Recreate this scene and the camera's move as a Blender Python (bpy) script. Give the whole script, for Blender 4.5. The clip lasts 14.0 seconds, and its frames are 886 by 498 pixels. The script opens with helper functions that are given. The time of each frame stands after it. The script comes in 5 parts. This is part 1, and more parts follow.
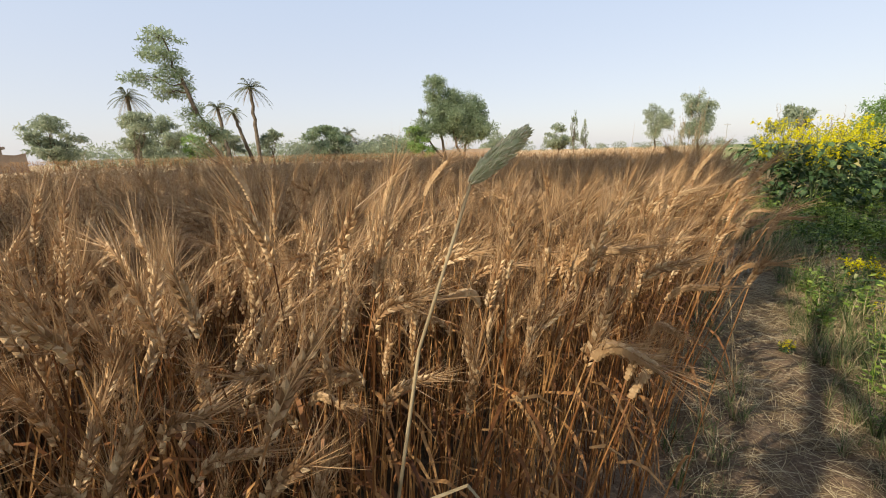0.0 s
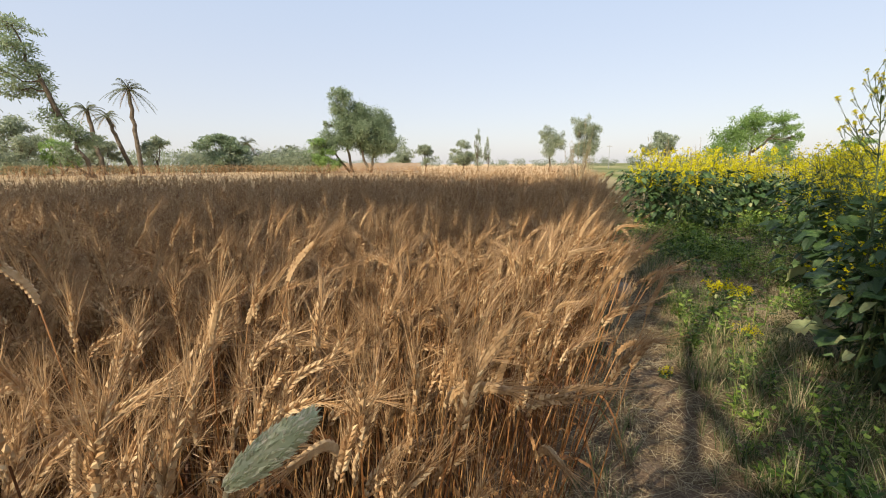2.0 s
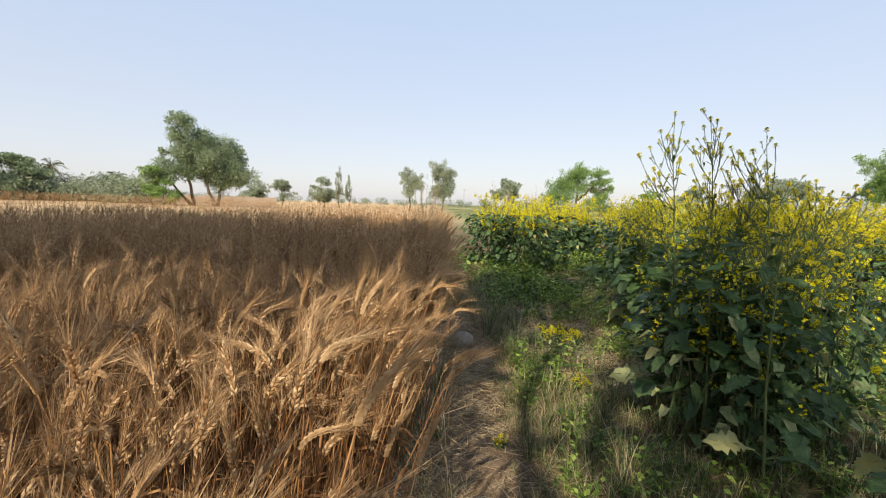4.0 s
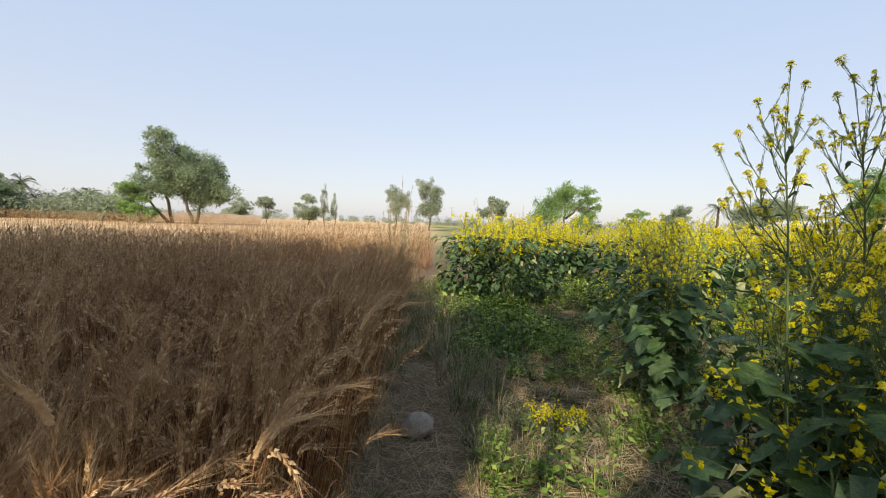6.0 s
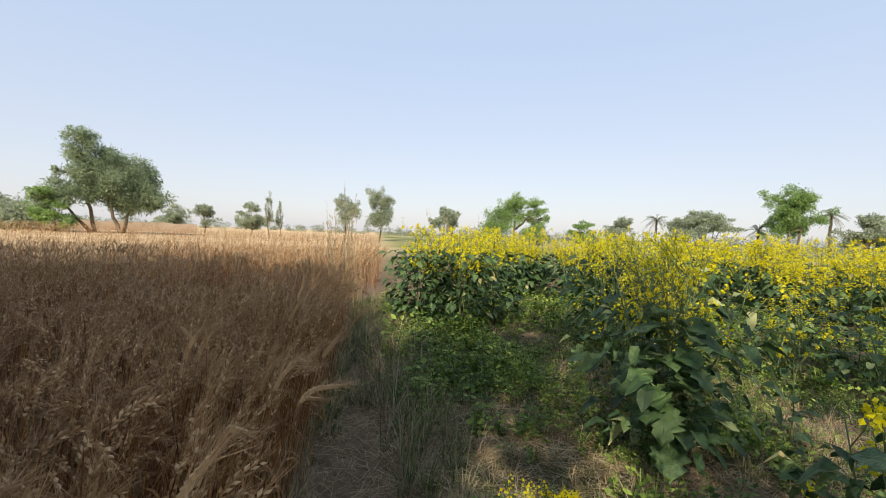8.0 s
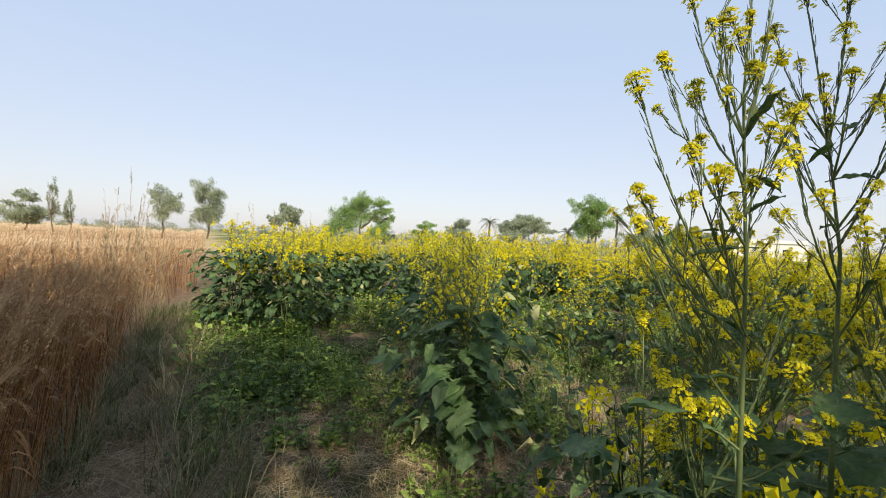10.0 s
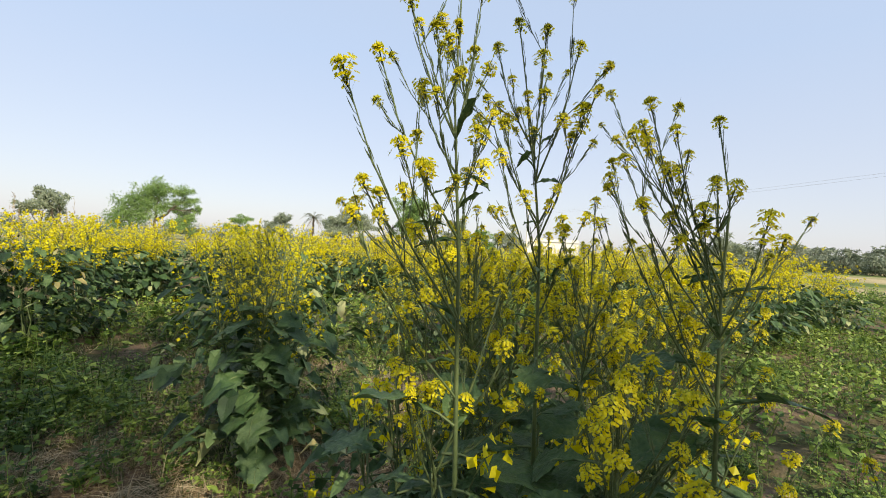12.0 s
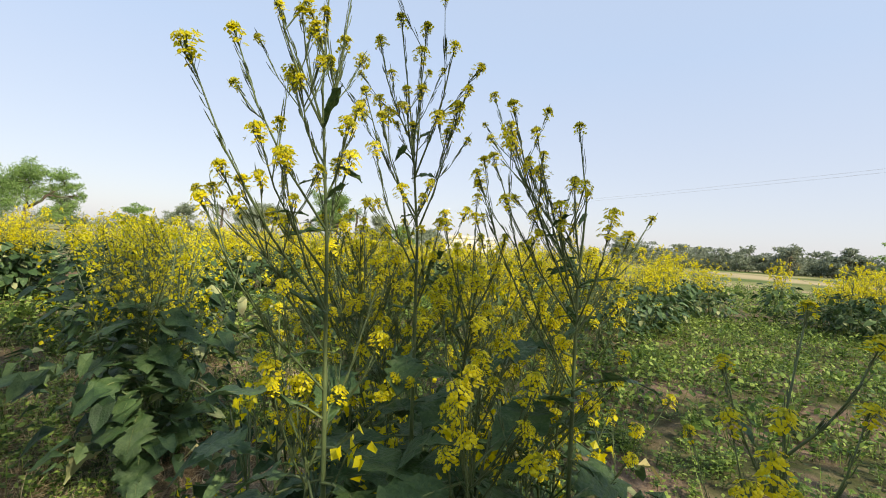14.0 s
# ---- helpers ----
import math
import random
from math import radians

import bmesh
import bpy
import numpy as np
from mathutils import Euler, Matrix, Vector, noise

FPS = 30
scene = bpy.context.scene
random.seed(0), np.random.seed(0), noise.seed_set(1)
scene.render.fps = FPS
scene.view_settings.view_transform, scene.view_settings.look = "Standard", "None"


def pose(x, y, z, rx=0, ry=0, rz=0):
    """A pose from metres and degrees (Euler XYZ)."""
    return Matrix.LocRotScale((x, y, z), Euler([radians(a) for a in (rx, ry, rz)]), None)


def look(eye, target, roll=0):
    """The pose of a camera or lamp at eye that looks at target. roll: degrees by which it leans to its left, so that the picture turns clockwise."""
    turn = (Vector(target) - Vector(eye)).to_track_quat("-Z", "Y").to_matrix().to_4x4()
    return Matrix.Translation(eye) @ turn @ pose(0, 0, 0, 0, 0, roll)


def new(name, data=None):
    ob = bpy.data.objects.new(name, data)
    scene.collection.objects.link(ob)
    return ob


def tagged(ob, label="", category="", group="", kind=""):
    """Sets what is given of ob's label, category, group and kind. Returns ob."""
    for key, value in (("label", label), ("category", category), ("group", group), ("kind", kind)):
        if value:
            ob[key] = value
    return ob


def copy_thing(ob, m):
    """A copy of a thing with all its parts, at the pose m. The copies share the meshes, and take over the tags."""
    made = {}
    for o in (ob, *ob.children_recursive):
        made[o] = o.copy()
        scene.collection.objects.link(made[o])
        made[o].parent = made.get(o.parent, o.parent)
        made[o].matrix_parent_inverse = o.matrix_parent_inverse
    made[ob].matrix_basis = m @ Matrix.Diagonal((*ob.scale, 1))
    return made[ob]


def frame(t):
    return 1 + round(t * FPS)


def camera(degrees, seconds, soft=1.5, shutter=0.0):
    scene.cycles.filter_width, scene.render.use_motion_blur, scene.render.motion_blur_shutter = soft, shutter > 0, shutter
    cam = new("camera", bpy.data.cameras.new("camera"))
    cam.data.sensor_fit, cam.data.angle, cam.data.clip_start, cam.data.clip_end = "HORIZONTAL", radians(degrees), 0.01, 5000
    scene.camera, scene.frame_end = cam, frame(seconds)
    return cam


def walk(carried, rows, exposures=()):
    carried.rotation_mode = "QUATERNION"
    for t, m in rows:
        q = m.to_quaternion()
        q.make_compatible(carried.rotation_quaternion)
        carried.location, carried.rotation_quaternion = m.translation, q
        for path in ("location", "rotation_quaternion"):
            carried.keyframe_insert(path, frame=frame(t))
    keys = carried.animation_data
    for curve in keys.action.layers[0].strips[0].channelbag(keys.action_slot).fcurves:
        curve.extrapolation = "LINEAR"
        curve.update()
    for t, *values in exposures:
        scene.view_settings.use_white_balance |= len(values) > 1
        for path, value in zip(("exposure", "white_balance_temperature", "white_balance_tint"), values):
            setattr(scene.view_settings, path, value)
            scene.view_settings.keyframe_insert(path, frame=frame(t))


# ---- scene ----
cam = camera(90.8, 14.0, soft=1.0)
PATH = [
    (0, (-0.461, -1.690, 1.110), (-1.693, 0.530, 0.550), -1.8),
    (0.5, (-0.354, -1.646, 1.184), (-1.147, 0.770, 0.642), -0.8),
    (1, (-0.309, -1.637, 1.225), (-0.950, 0.833, 0.725), -0.3),
    (1.5, (-0.370, -1.595, 1.217), (-1.014, 0.875, 0.720), -0.0),
    (2, (-0.455, -1.525, 1.235), (-1.200, 0.916, 0.740), -0.5),
    (2.5, (-0.448, -1.439, 1.248), (-1.032, 1.048, 0.758), -0.3),
    (3, (-0.384, -1.387, 1.265), (-0.593, 1.161, 0.790), 0.1),
    (3.5, (-0.345, -1.283, 1.253), (-0.343, 1.280, 0.815), 0.6),
    (4, (-0.267, -1.050, 1.260), (-0.227, 1.535, 0.995), 1.6),
    (6.5, (0.023, 0.413, 1.338), (0.166, 3.006, 1.201), 1.8),
    (7, (-0.001, 0.666, 1.351), (0.202, 3.255, 1.244), 2.0),
    (9.5, (0.307, 0.954, 1.365), (1.271, 3.367, 1.295), 2.1),
    (10, (0.377, 0.950, 1.364), (1.615, 3.236, 1.305), 2.5),
    (10.5, (0.429, 0.948, 1.361), (1.910, 3.085, 1.314), 2.6),
    (11, (0.465, 0.940, 1.359), (2.202, 2.873, 1.323), 2.8),
    (11.5, (0.481, 0.915, 1.365), (2.398, 2.670, 1.335), 3.0),
    (12, (0.498, 0.892, 1.362), (2.517, 2.529, 1.334), 3.1),
    (12.5, (0.507, 0.881, 1.359), (2.625, 2.391, 1.330), 3.2),
    (13, (0.514, 0.866, 1.357), (2.698, 2.275, 1.329), 3.5),
    (13.5, (0.521, 0.844, 1.360), (2.757, 2.170, 1.336), 3.7),
    (14, (0.533, 0.829, 1.361), (2.813, 2.080, 1.336), 3.8),
]
walk(cam, [(t, look(e, a, r)) for t, e, a, r in PATH], exposures=[(0, 0.5, 7350, 10), (4, 0.5, 7250, 10), (6.5, 0.48, 7200, 10), (9.5, 0.48, 7150, 10), (14, 0.52, 7150, 10)])

# ---- sky, sun ----
SUN_AZ, SUN_EL = 200.0, 38.0
world = bpy.data.worlds.new("sky")
scene.world = world
world.use_nodes = True
wn = world.node_tree.nodes
sky = wn.new("ShaderNodeTexSky")
sky.sky_type = "NISHITA"
sky.sun_disc = False
sky.sun_elevation, sky.sun_rotation = radians(SUN_EL), radians(SUN_AZ)
sky.air_density, sky.dust_density, sky.ozone_density, sky.altitude = 1.0, 1.2, 2.0, 0
bg = wn["Background"]
bg.inputs["Strength"].default_value = 0.15
haze = wn.new("ShaderNodeMix")
haze.data_type = "RGBA"
aim = wn.new("ShaderNodeTexCoord")
high = wn.new("ShaderNodeSeparateXYZ")
thin = wn.new("ShaderNodeMapRange")
thin.interpolation_type = "SMOOTHSTEP"
for key, val in zip(("From Min", "From Max", "To Min", "To Max"), (0.5, 1.0, 0.76, 0.25)):
    thin.inputs[key].default_value = val
world.node_tree.links.new(aim.outputs["Generated"], high.inputs[0])
world.node_tree.links.new(high.outputs["Z"], thin.inputs["Value"])
world.node_tree.links.new(thin.outputs[0], haze.inputs[0])
tint = wn.new("ShaderNodeMix")
tint.data_type = "RGBA"
tint.inputs[6].default_value, tint.inputs[7].default_value = (3.5, 3.64, 4.25, 1), (2.78, 3.54, 4.95, 1)
rise = wn.new("ShaderNodeMapRange")
rise.inputs["From Min"].default_value, rise.inputs["From Max"].default_value = 0.0, 0.38
world.node_tree.links.new(high.outputs["Z"], rise.inputs["Value"])
world.node_tree.links.new(rise.outputs[0], tint.inputs[0])
world.node_tree.links.new(tint.outputs[2], haze.inputs[7])
world.node_tree.links.new(sky.outputs["Color"], haze.inputs[6])
world.node_tree.links.new(haze.outputs[2], bg.inputs["Color"])
sun_data = bpy.data.lights.new("sun", "SUN")
sun_data.energy, sun_data.angle, sun_data.color = 4.3, radians(0.53), (1.0, 0.93, 0.82)
sun = new("sun", sun_data)
sun_dir = Vector((math.sin(radians(SUN_AZ)) * math.cos(radians(SUN_EL)), math.cos(radians(SUN_AZ)) * math.cos(radians(SUN_EL)), math.sin(radians(SUN_EL))))
sun.matrix_world = look(sun_dir * 60, (0, 0, 0))

rng = np.random.default_rng(7)


# ---- materials ----
def material(name, colours, rough=0.7, scale=8.0, fine=60.0, island=0.25, leafy=0.0, bump=0.0, spec=0.3, obj=False):
    """Base colour from two scales of noise between the given colours, varied piece by piece; leafy: share of light let through."""
    m = bpy.data.materials.new(name)
    m.use_nodes = True
    nt = m.node_tree
    n, l = nt.nodes, nt.links
    bsdf = n["Principled BSDF"]
    geo, tex = n.new("ShaderNodeNewGeometry"), n.new("ShaderNodeTexCoord")
    big, small = n.new("ShaderNodeTexNoise"), n.new("ShaderNodeTexNoise")
    big.inputs["Scale"].default_value, small.inputs["Scale"].default_value = scale, fine
    big.inputs["Detail"].default_value, small.inputs["Detail"].default_value = 4, 3
    where = tex.outputs["Object"] if obj else geo.outputs["Position"]
    l.new(where, big.inputs["Vector"])
    l.new(where, small.inputs["Vector"])
    mix = n.new("ShaderNodeMath")
    mix.operation = "MULTIPLY_ADD"
    l.new(big.outputs["Fac"], mix.inputs[0])
    mix.inputs[1].default_value = 0.9
    half = n.new("ShaderNodeMath")
    half.operation = "MULTIPLY_ADD"
    l.new(small.outputs["Fac"], half.inputs[0])
    half.inputs[1].default_value = 0.5
    ri = n.new("ShaderNodeMath")
    ri.operation = "MULTIPLY_ADD"
    l.new(geo.outputs["Random Per Island"], ri.inputs[0])
    ri.inputs[1].default_value, ri.inputs[2].default_value = island * 2, -0.2 - island
    l.new(ri.outputs[0], half.inputs[2])
    l.new(half.outputs[0], mix.inputs[2])
    ramp = n.new("ShaderNodeValToRGB")
    el = ramp.color_ramp.elements
    while len(el) < len(colours):
        el.new(0.5)
    for k, c in enumerate(colours):
        el[k].position, el[k].color = 0.18 + 0.64 * k / max(1, len(colours) - 1), (*c, 1)
    l.new(mix.outputs[0], ramp.inputs["Fac"])
    l.new(ramp.outputs["Color"], bsdf.inputs["Base Color"])
    bsdf.inputs["Roughness"].default_value = rough
    bsdf.inputs["Specular IOR Level"].default_value = spec
    if bump:
        b = n.new("ShaderNodeBump")
        b.inputs["Strength"].default_value, b.inputs["Distance"].default_value = bump, 0.01
        l.new(small.outputs["Fac"], b.inputs["Height"])
        l.new(b.outputs["Normal"], bsdf.inputs["Normal"])
    if leafy:
        tr, sh = n.new("ShaderNodeBsdfTranslucent"), n.new("ShaderNodeMixShader")
        sh.inputs["Fac"].default_value = leafy
        l.new(ramp.outputs["Color"], tr.inputs["Color"])
        l.new(bsdf.outputs[0], sh.inputs[1])
        l.new(tr.outputs[0], sh.inputs[2])
        l.new(sh.outputs[0], n["Material Output"].inputs["Surface"])
    return m


M_STRAW = material("wheat_straw", [(0.095, 0.034, 0.0115), (0.25, 0.104, 0.034), (0.47, 0.258, 0.10)], 0.55, 2.0, 40, 0.38, 0.15)
M_EAR = material("wheat_ear", [(0.21, 0.105, 0.043), (0.42, 0.25, 0.117), (0.67, 0.485, 0.28)], 0.6, 1.5, 90, 0.32, 0.1)
M_AWN = material("wheat_awn", [(0.27, 0.15, 0.067), (0.56, 0.37, 0.20)], 0.45, 1.5, 30, 0.35, 0.2)
M_GREEN_EAR = material("green_ear", [(0.40, 0.42, 0.24), (0.58, 0.56, 0.36), (0.72, 0.64, 0.46)], 0.6, 60, 300, 0.3, 0.1)
M_DRY = material("dry_grass", [(0.204, 0.145, 0.076), (0.391, 0.297, 0.17), (0.51, 0.425, 0.272)], 0.7, 6, 60, 0.4, 0.15)
M_WEED = material("weed_leaf", [(0.04, 0.085, 0.013), (0.125, 0.215, 0.032), (0.30, 0.39, 0.08)], 0.5, 1.6, 30, 0.45, 0.3)
M_GRASS = material("grass_blade", [(0.045, 0.072, 0.022), (0.11, 0.15, 0.05), (0.27, 0.27, 0.13)], 0.55, 1.5, 30, 0.45, 0.3)
M_LEAF = material("mustard_leaf", [(0.028, 0.062, 0.022), (0.058, 0.115, 0.038), (0.12, 0.19, 0.065)], 0.48, 22, 140, 0.4, 0.22, 0.5, 0.35)
M_OLDLEAF = material("yellowing_leaf", [(0.22, 0.28, 0.12), (0.36, 0.39, 0.18), (0.42, 0.35, 0.13)], 0.6, 9, 60, 0.3, 0.25, 0.3)
M_STEM = material("mustard_stem", [(0.05, 0.075, 0.032), (0.095, 0.13, 0.05), (0.17, 0.215, 0.085)], 0.45, 9, 70, 0.2, 0.0)
M_PETAL = material("mustard_petal", [(0.7, 0.585, 0.006), (0.8, 0.7, 0.012), (0.86, 0.78, 0.05)], 0.5, 20, 200, 0.35, 0.5)
M_BUD = material("mustard_bud", [(0.48, 0.50, 0.05), (0.64, 0.63, 0.07), (0.78, 0.73, 0.09)], 0.5, 20, 200, 0.35, 0.5)
M_BARK = material("bark", [(0.06, 0.045, 0.03), (0.13, 0.10, 0.07), (0.22, 0.18, 0.13)], 0.9, 3, 25, 0.1, 0, 0.6)
# acacia, grey and bright tree leaves: lifted paler, haze put into the colour
M_HAZY_ACACIA = material("hazy_acacia_leaf", [(0.155, 0.215, 0.125), (0.255, 0.325, 0.19), (0.36, 0.425, 0.27)], 0.6, 0.35, 6, 0.3, 0.5)
M_HAZY_GREYTREE = material("hazy_grey_green_leaf", [(0.232, 0.281, 0.189), (0.336, 0.384, 0.262), (0.439, 0.476, 0.342)], 0.6, 0.35, 6, 0.3, 0.5)
M_HAZY_BRIGHTTREE = material("hazy_bright_green_leaf", [(0.149, 0.253, 0.081), (0.241, 0.368, 0.115), (0.345, 0.471, 0.172)], 0.55, 0.35, 6, 0.3, 0.5)
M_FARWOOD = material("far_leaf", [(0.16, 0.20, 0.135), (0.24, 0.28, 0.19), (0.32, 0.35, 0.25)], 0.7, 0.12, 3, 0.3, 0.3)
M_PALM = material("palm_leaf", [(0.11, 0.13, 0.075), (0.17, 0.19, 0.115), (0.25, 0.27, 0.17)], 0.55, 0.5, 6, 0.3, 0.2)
M_ROCK = material("rock", [(0.20, 0.165, 0.13), (0.31, 0.265, 0.215), (0.42, 0.37, 0.31)], 0.85, 14, 90, 0.0, 0, 0.6, obj=True)
M_MUD = material("mud_brick", [(0.22, 0.16, 0.11), (0.34, 0.26, 0.19), (0.42, 0.34, 0.26)], 0.9, 0.8, 8, 0.1, 0, 0.5)
M_LIME = material("limewash", [(0.55, 0.52, 0.47), (0.72, 0.69, 0.63), (0.80, 0.78, 0.74)], 0.85, 0.5, 5, 0.1, 0, 0.2)
M_DARK = material("dark_opening", [(0.02, 0.018, 0.015), (0.05, 0.045, 0.04)], 0.8, 1, 9, 0.1)
M_METAL = material("galvanised", [(0.25, 0.25, 0.25), (0.4, 0.4, 0.4)], 0.5, 2, 30, 0.1)
M_WIRE = material("wire", [(0.34, 0.34, 0.35), (0.46, 0.46, 0.47)], 0.5, 2, 30, 0.1)


def ground_material():
    m = bpy.data.materials.new("field_ground")
    m.use_nodes = True
    nt = m.node_tree
    n, l = nt.nodes, nt.links
    bsdf = n["Principled BSDF"]
    geo = n.new("ShaderNodeNewGeometry")

    def noise_tex(scale, detail=6):
        t = n.new("ShaderNodeTexNoise")
        t.inputs["Scale"].default_value, t.inputs["Detail"].default_value = scale, detail
        l.new(geo.outputs["Position"], t.inputs["Vector"])
        return t

    def ramp(src, stops):
        r = n.new("ShaderNodeValToRGB")
        e = r.color_ramp.elements
        while len(e) < len(stops):
            e.new(0.5)
        for k, (p, c) in enumerate(stops):
            e[k].position, e[k].color = p, (*c, 1)
        l.new(src, r.inputs["Fac"])
        return r

    def mix(fac, a, b):
        x = n.new("ShaderNodeMix")
        x.data_type = "RGBA"
        if isinstance(fac, float):
            x.inputs[0].default_value = fac
        else:
            l.new(fac, x.inputs[0])
        l.new(a, x.inputs[6])
        l.new(b, x.inputs[7])
        return x.outputs[2]

    soil = ramp(noise_tex(9, 8).outputs["Fac"], [(0.28, (0.07, 0.042, 0.026)), (0.5, (0.155, 0.098, 0.062)), (0.72, (0.27, 0.19, 0.125))])
    grit = ramp(noise_tex(140, 4).outputs["Fac"], [(0.35, (0.10, 0.065, 0.042)), (0.65, (0.31, 0.24, 0.165))])
    bare = mix(0.45, soil.outputs["Color"], grit.outputs["Color"])
    green = ramp(noise_tex(5, 7).outputs["Fac"], [(0.3, (0.035, 0.042, 0.017)), (0.55, (0.08, 0.085, 0.032)), (0.75, (0.17, 0.14, 0.075))])
    # soil under the wheat, darkened to stand in for shade between stalks
    shaded_soil = ramp(noise_tex(0.6, 8).outputs["Fac"], [(0.3, (0.045, 0.028, 0.016)), (0.7, (0.12, 0.078, 0.042))])
    far_straw = ramp(noise_tex(0.25, 8).outputs["Fac"], [(0.3, (0.40, 0.285, 0.16)), (0.7, (0.64, 0.49, 0.30))])
    far_green = ramp(noise_tex(0.05, 5).outputs["Fac"], [(0.4, (0.10, 0.14, 0.04)), (0.5, (0.20, 0.21, 0.08)), (0.62, (0.40, 0.33, 0.19))])
    sep = n.new("ShaderNodeSeparateXYZ")
    l.new(geo.outputs["Position"], sep.inputs[0])

    def step(src, lo, hi):
        r = n.new("ShaderNodeMapRange")
        r.inputs["From Min"].default_value, r.inputs["From Max"].default_value = lo, hi
        l.new(src, r.inputs["Value"])
        return r.outputs[0]

    patch = step(noise_tex(1.3, 5).outputs["Fac"], 0.40, 0.56)
    side = step(sep.outputs["X"], 0.10, 0.75)
    both = n.new("ShaderNodeMath")
    both.operation = "MULTIPLY"
    l.new(patch, both.inputs[0])
    l.new(side, both.inputs[1])
    near = mix(both.outputs[0], bare, green.outputs["Color"])
    wheat = mix(step(sep.outputs["X"], -0.6, -1.4), near, shaded_soil.outputs["Color"])
    dist = n.new("ShaderNodeVectorMath")
    dist.operation = "LENGTH"
    l.new(geo.outputs["Position"], dist.inputs[0])
    far = mix(step(sep.outputs["X"], 3.0, -1.0), far_green.outputs["Color"], far_straw.outputs["Color"])
    full = mix(step(dist.outputs["Value"], 14.0, 40.0), wheat, far)
    l.new(full, bsdf.inputs["Base Color"])
    bsdf.inputs["Roughness"].default_value = 0.95
    bsdf.inputs["Specular IOR Level"].default_value = 0.1
    b = n.new("ShaderNodeBump")
    b.inputs["Strength"].default_value, b.inputs["Distance"].default_value = 0.7, 0.02
    l.new(noise_tex(45, 6).outputs["Fac"], b.inputs["Height"])
    l.new(b.outputs["Normal"], bsdf.inputs["Normal"])
    return m


# ---- mesh building ----
class Geo:
    """Triangles gathered from many small shapes."""

    def __init__(self):
        self.v, self.f, self.m, self.count = [], [], [], 0

    def add(self, v, f, mat=0):
        v, f = np.asarray(v, float).reshape(-1, 3), np.asarray(f, int).reshape(-1, 3)
        self.v.append(v)
        self.f.append(f + self.count)
        self.m.append(np.full(len(f), mat) if np.isscalar(mat) else np.asarray(mat))
        self.count += len(v)
        return self

    def arrays(self):
        return np.concatenate(self.v), np.concatenate(self.f), np.concatenate(self.m)


def mesh_of(name, geo, mats, smooth=False):
    v, f, m = geo.arrays() if isinstance(geo, Geo) else geo
    me = bpy.data.meshes.new(name)
    me.vertices.add(len(v))
    me.vertices.foreach_set("co", np.ascontiguousarray(v, dtype=np.float32).ravel())
    me.loops.add(len(f) * 3)
    me.loops.foreach_set("vertex_index", np.ascontiguousarray(f, dtype=np.int32).ravel())
    me.polygons.add(len(f))
    me.polygons.foreach_set("loop_start", np.arange(0, len(f) * 3, 3, dtype=np.int32))
    me.polygons.foreach_set("material_index", np.ascontiguousarray(m, dtype=np.int32))
    me.polygons.foreach_set("use_smooth", np.full(len(f), smooth, dtype=bool))
    for mat in mats:
        me.materials.append(mat)
    me.update(calc_edges=True)
    return me


def part(name, geo, mats, parent=None, label="", at=None, smooth=False):
    me = geo if isinstance(geo, bpy.types.Mesh) else mesh_of(name, geo, mats if isinstance(mats, (list, tuple)) else [mats], smooth)
    ob = new(name, me)
    if parent is not None:
        ob.parent = parent
    if at is not None:
        ob.matrix_basis = at
    if label:
        tagged(ob, label)
    return ob


def unit(v):
    v = np.asarray(v, float)
    return v / (np.linalg.norm(v) + 1e-9)


def tube(g, pts, radii, sides=5, mat=0, cap=True):
    """A round limb along a line of points."""
    pts = np.asarray(pts, float)
    tang = np.gradient(pts, axis=0)
    ref = np.array([0.31, 0.95, 0.05]) if abs(unit(pts[-1] - pts[0])[1]) < 0.8 else np.array([1.0, 0.1, 0.1])
    rings = []
    for p, t, r in zip(pts, tang, radii):
        t = unit(t)
        a = unit(np.cross(t, ref))
        b = np.cross(t, a)
        w = np.arange(sides) * 2 * np.pi / sides
        rings.append(p + r * (np.cos(w)[:, None] * a + np.sin(w)[:, None] * b))
    v = np.concatenate(rings)
    f = []
    for i in range(len(pts) - 1):
        for k in range(sides):
            a, b = i * sides + k, i * sides + (k + 1) % sides
            f += [(a, b, a + sides), (b, b + sides, a + sides)]
    if cap:
        v = np.vstack([v, pts[-1]])
        top = (len(pts) - 1) * sides
        f += [(top + k, top + (k + 1) % sides, len(v) - 1) for k in range(sides)]
    g.add(v, f, mat)


def ribbon(g, pts, widths, side, mat=0):
    """A thin blade along a line of points, with a shallow fold."""
    pts, side = np.asarray(pts, float), unit(side)
    n = len(pts)
    w = np.asarray(widths)[:, None]
    v = np.concatenate([pts - side * w / 2, pts + side * w / 2])
    f = []
    for i in range(n - 1):
        f += [(i, n + i, i + 1), (n + i, n + i + 1, i + 1)]
    g.add(v, f, mat)


OCTA_F = np.array([(0, 2, 4), (2, 1, 4), (1, 3, 4), (3, 0, 4), (2, 0, 5), (1, 2, 5), (3, 1, 5), (0, 3, 5)])


def spindle(g, centre, axis, length, width, mat=0, ref=(0.2, 0.9, 0.3)):
    """A small grain or bud: a pointed eight-sided body."""
    axis = unit(axis)
    a = unit(np.cross(axis, ref))
    b = np.cross(axis, a)
    c = np.asarray(centre, float)
    v = [c - a * width / 2, c + a * width / 2, c - b * width / 2, c + b * width / 2, c + axis * length * 0.55, c - axis * length * 0.45]
    g.add(v, OCTA_F, mat)


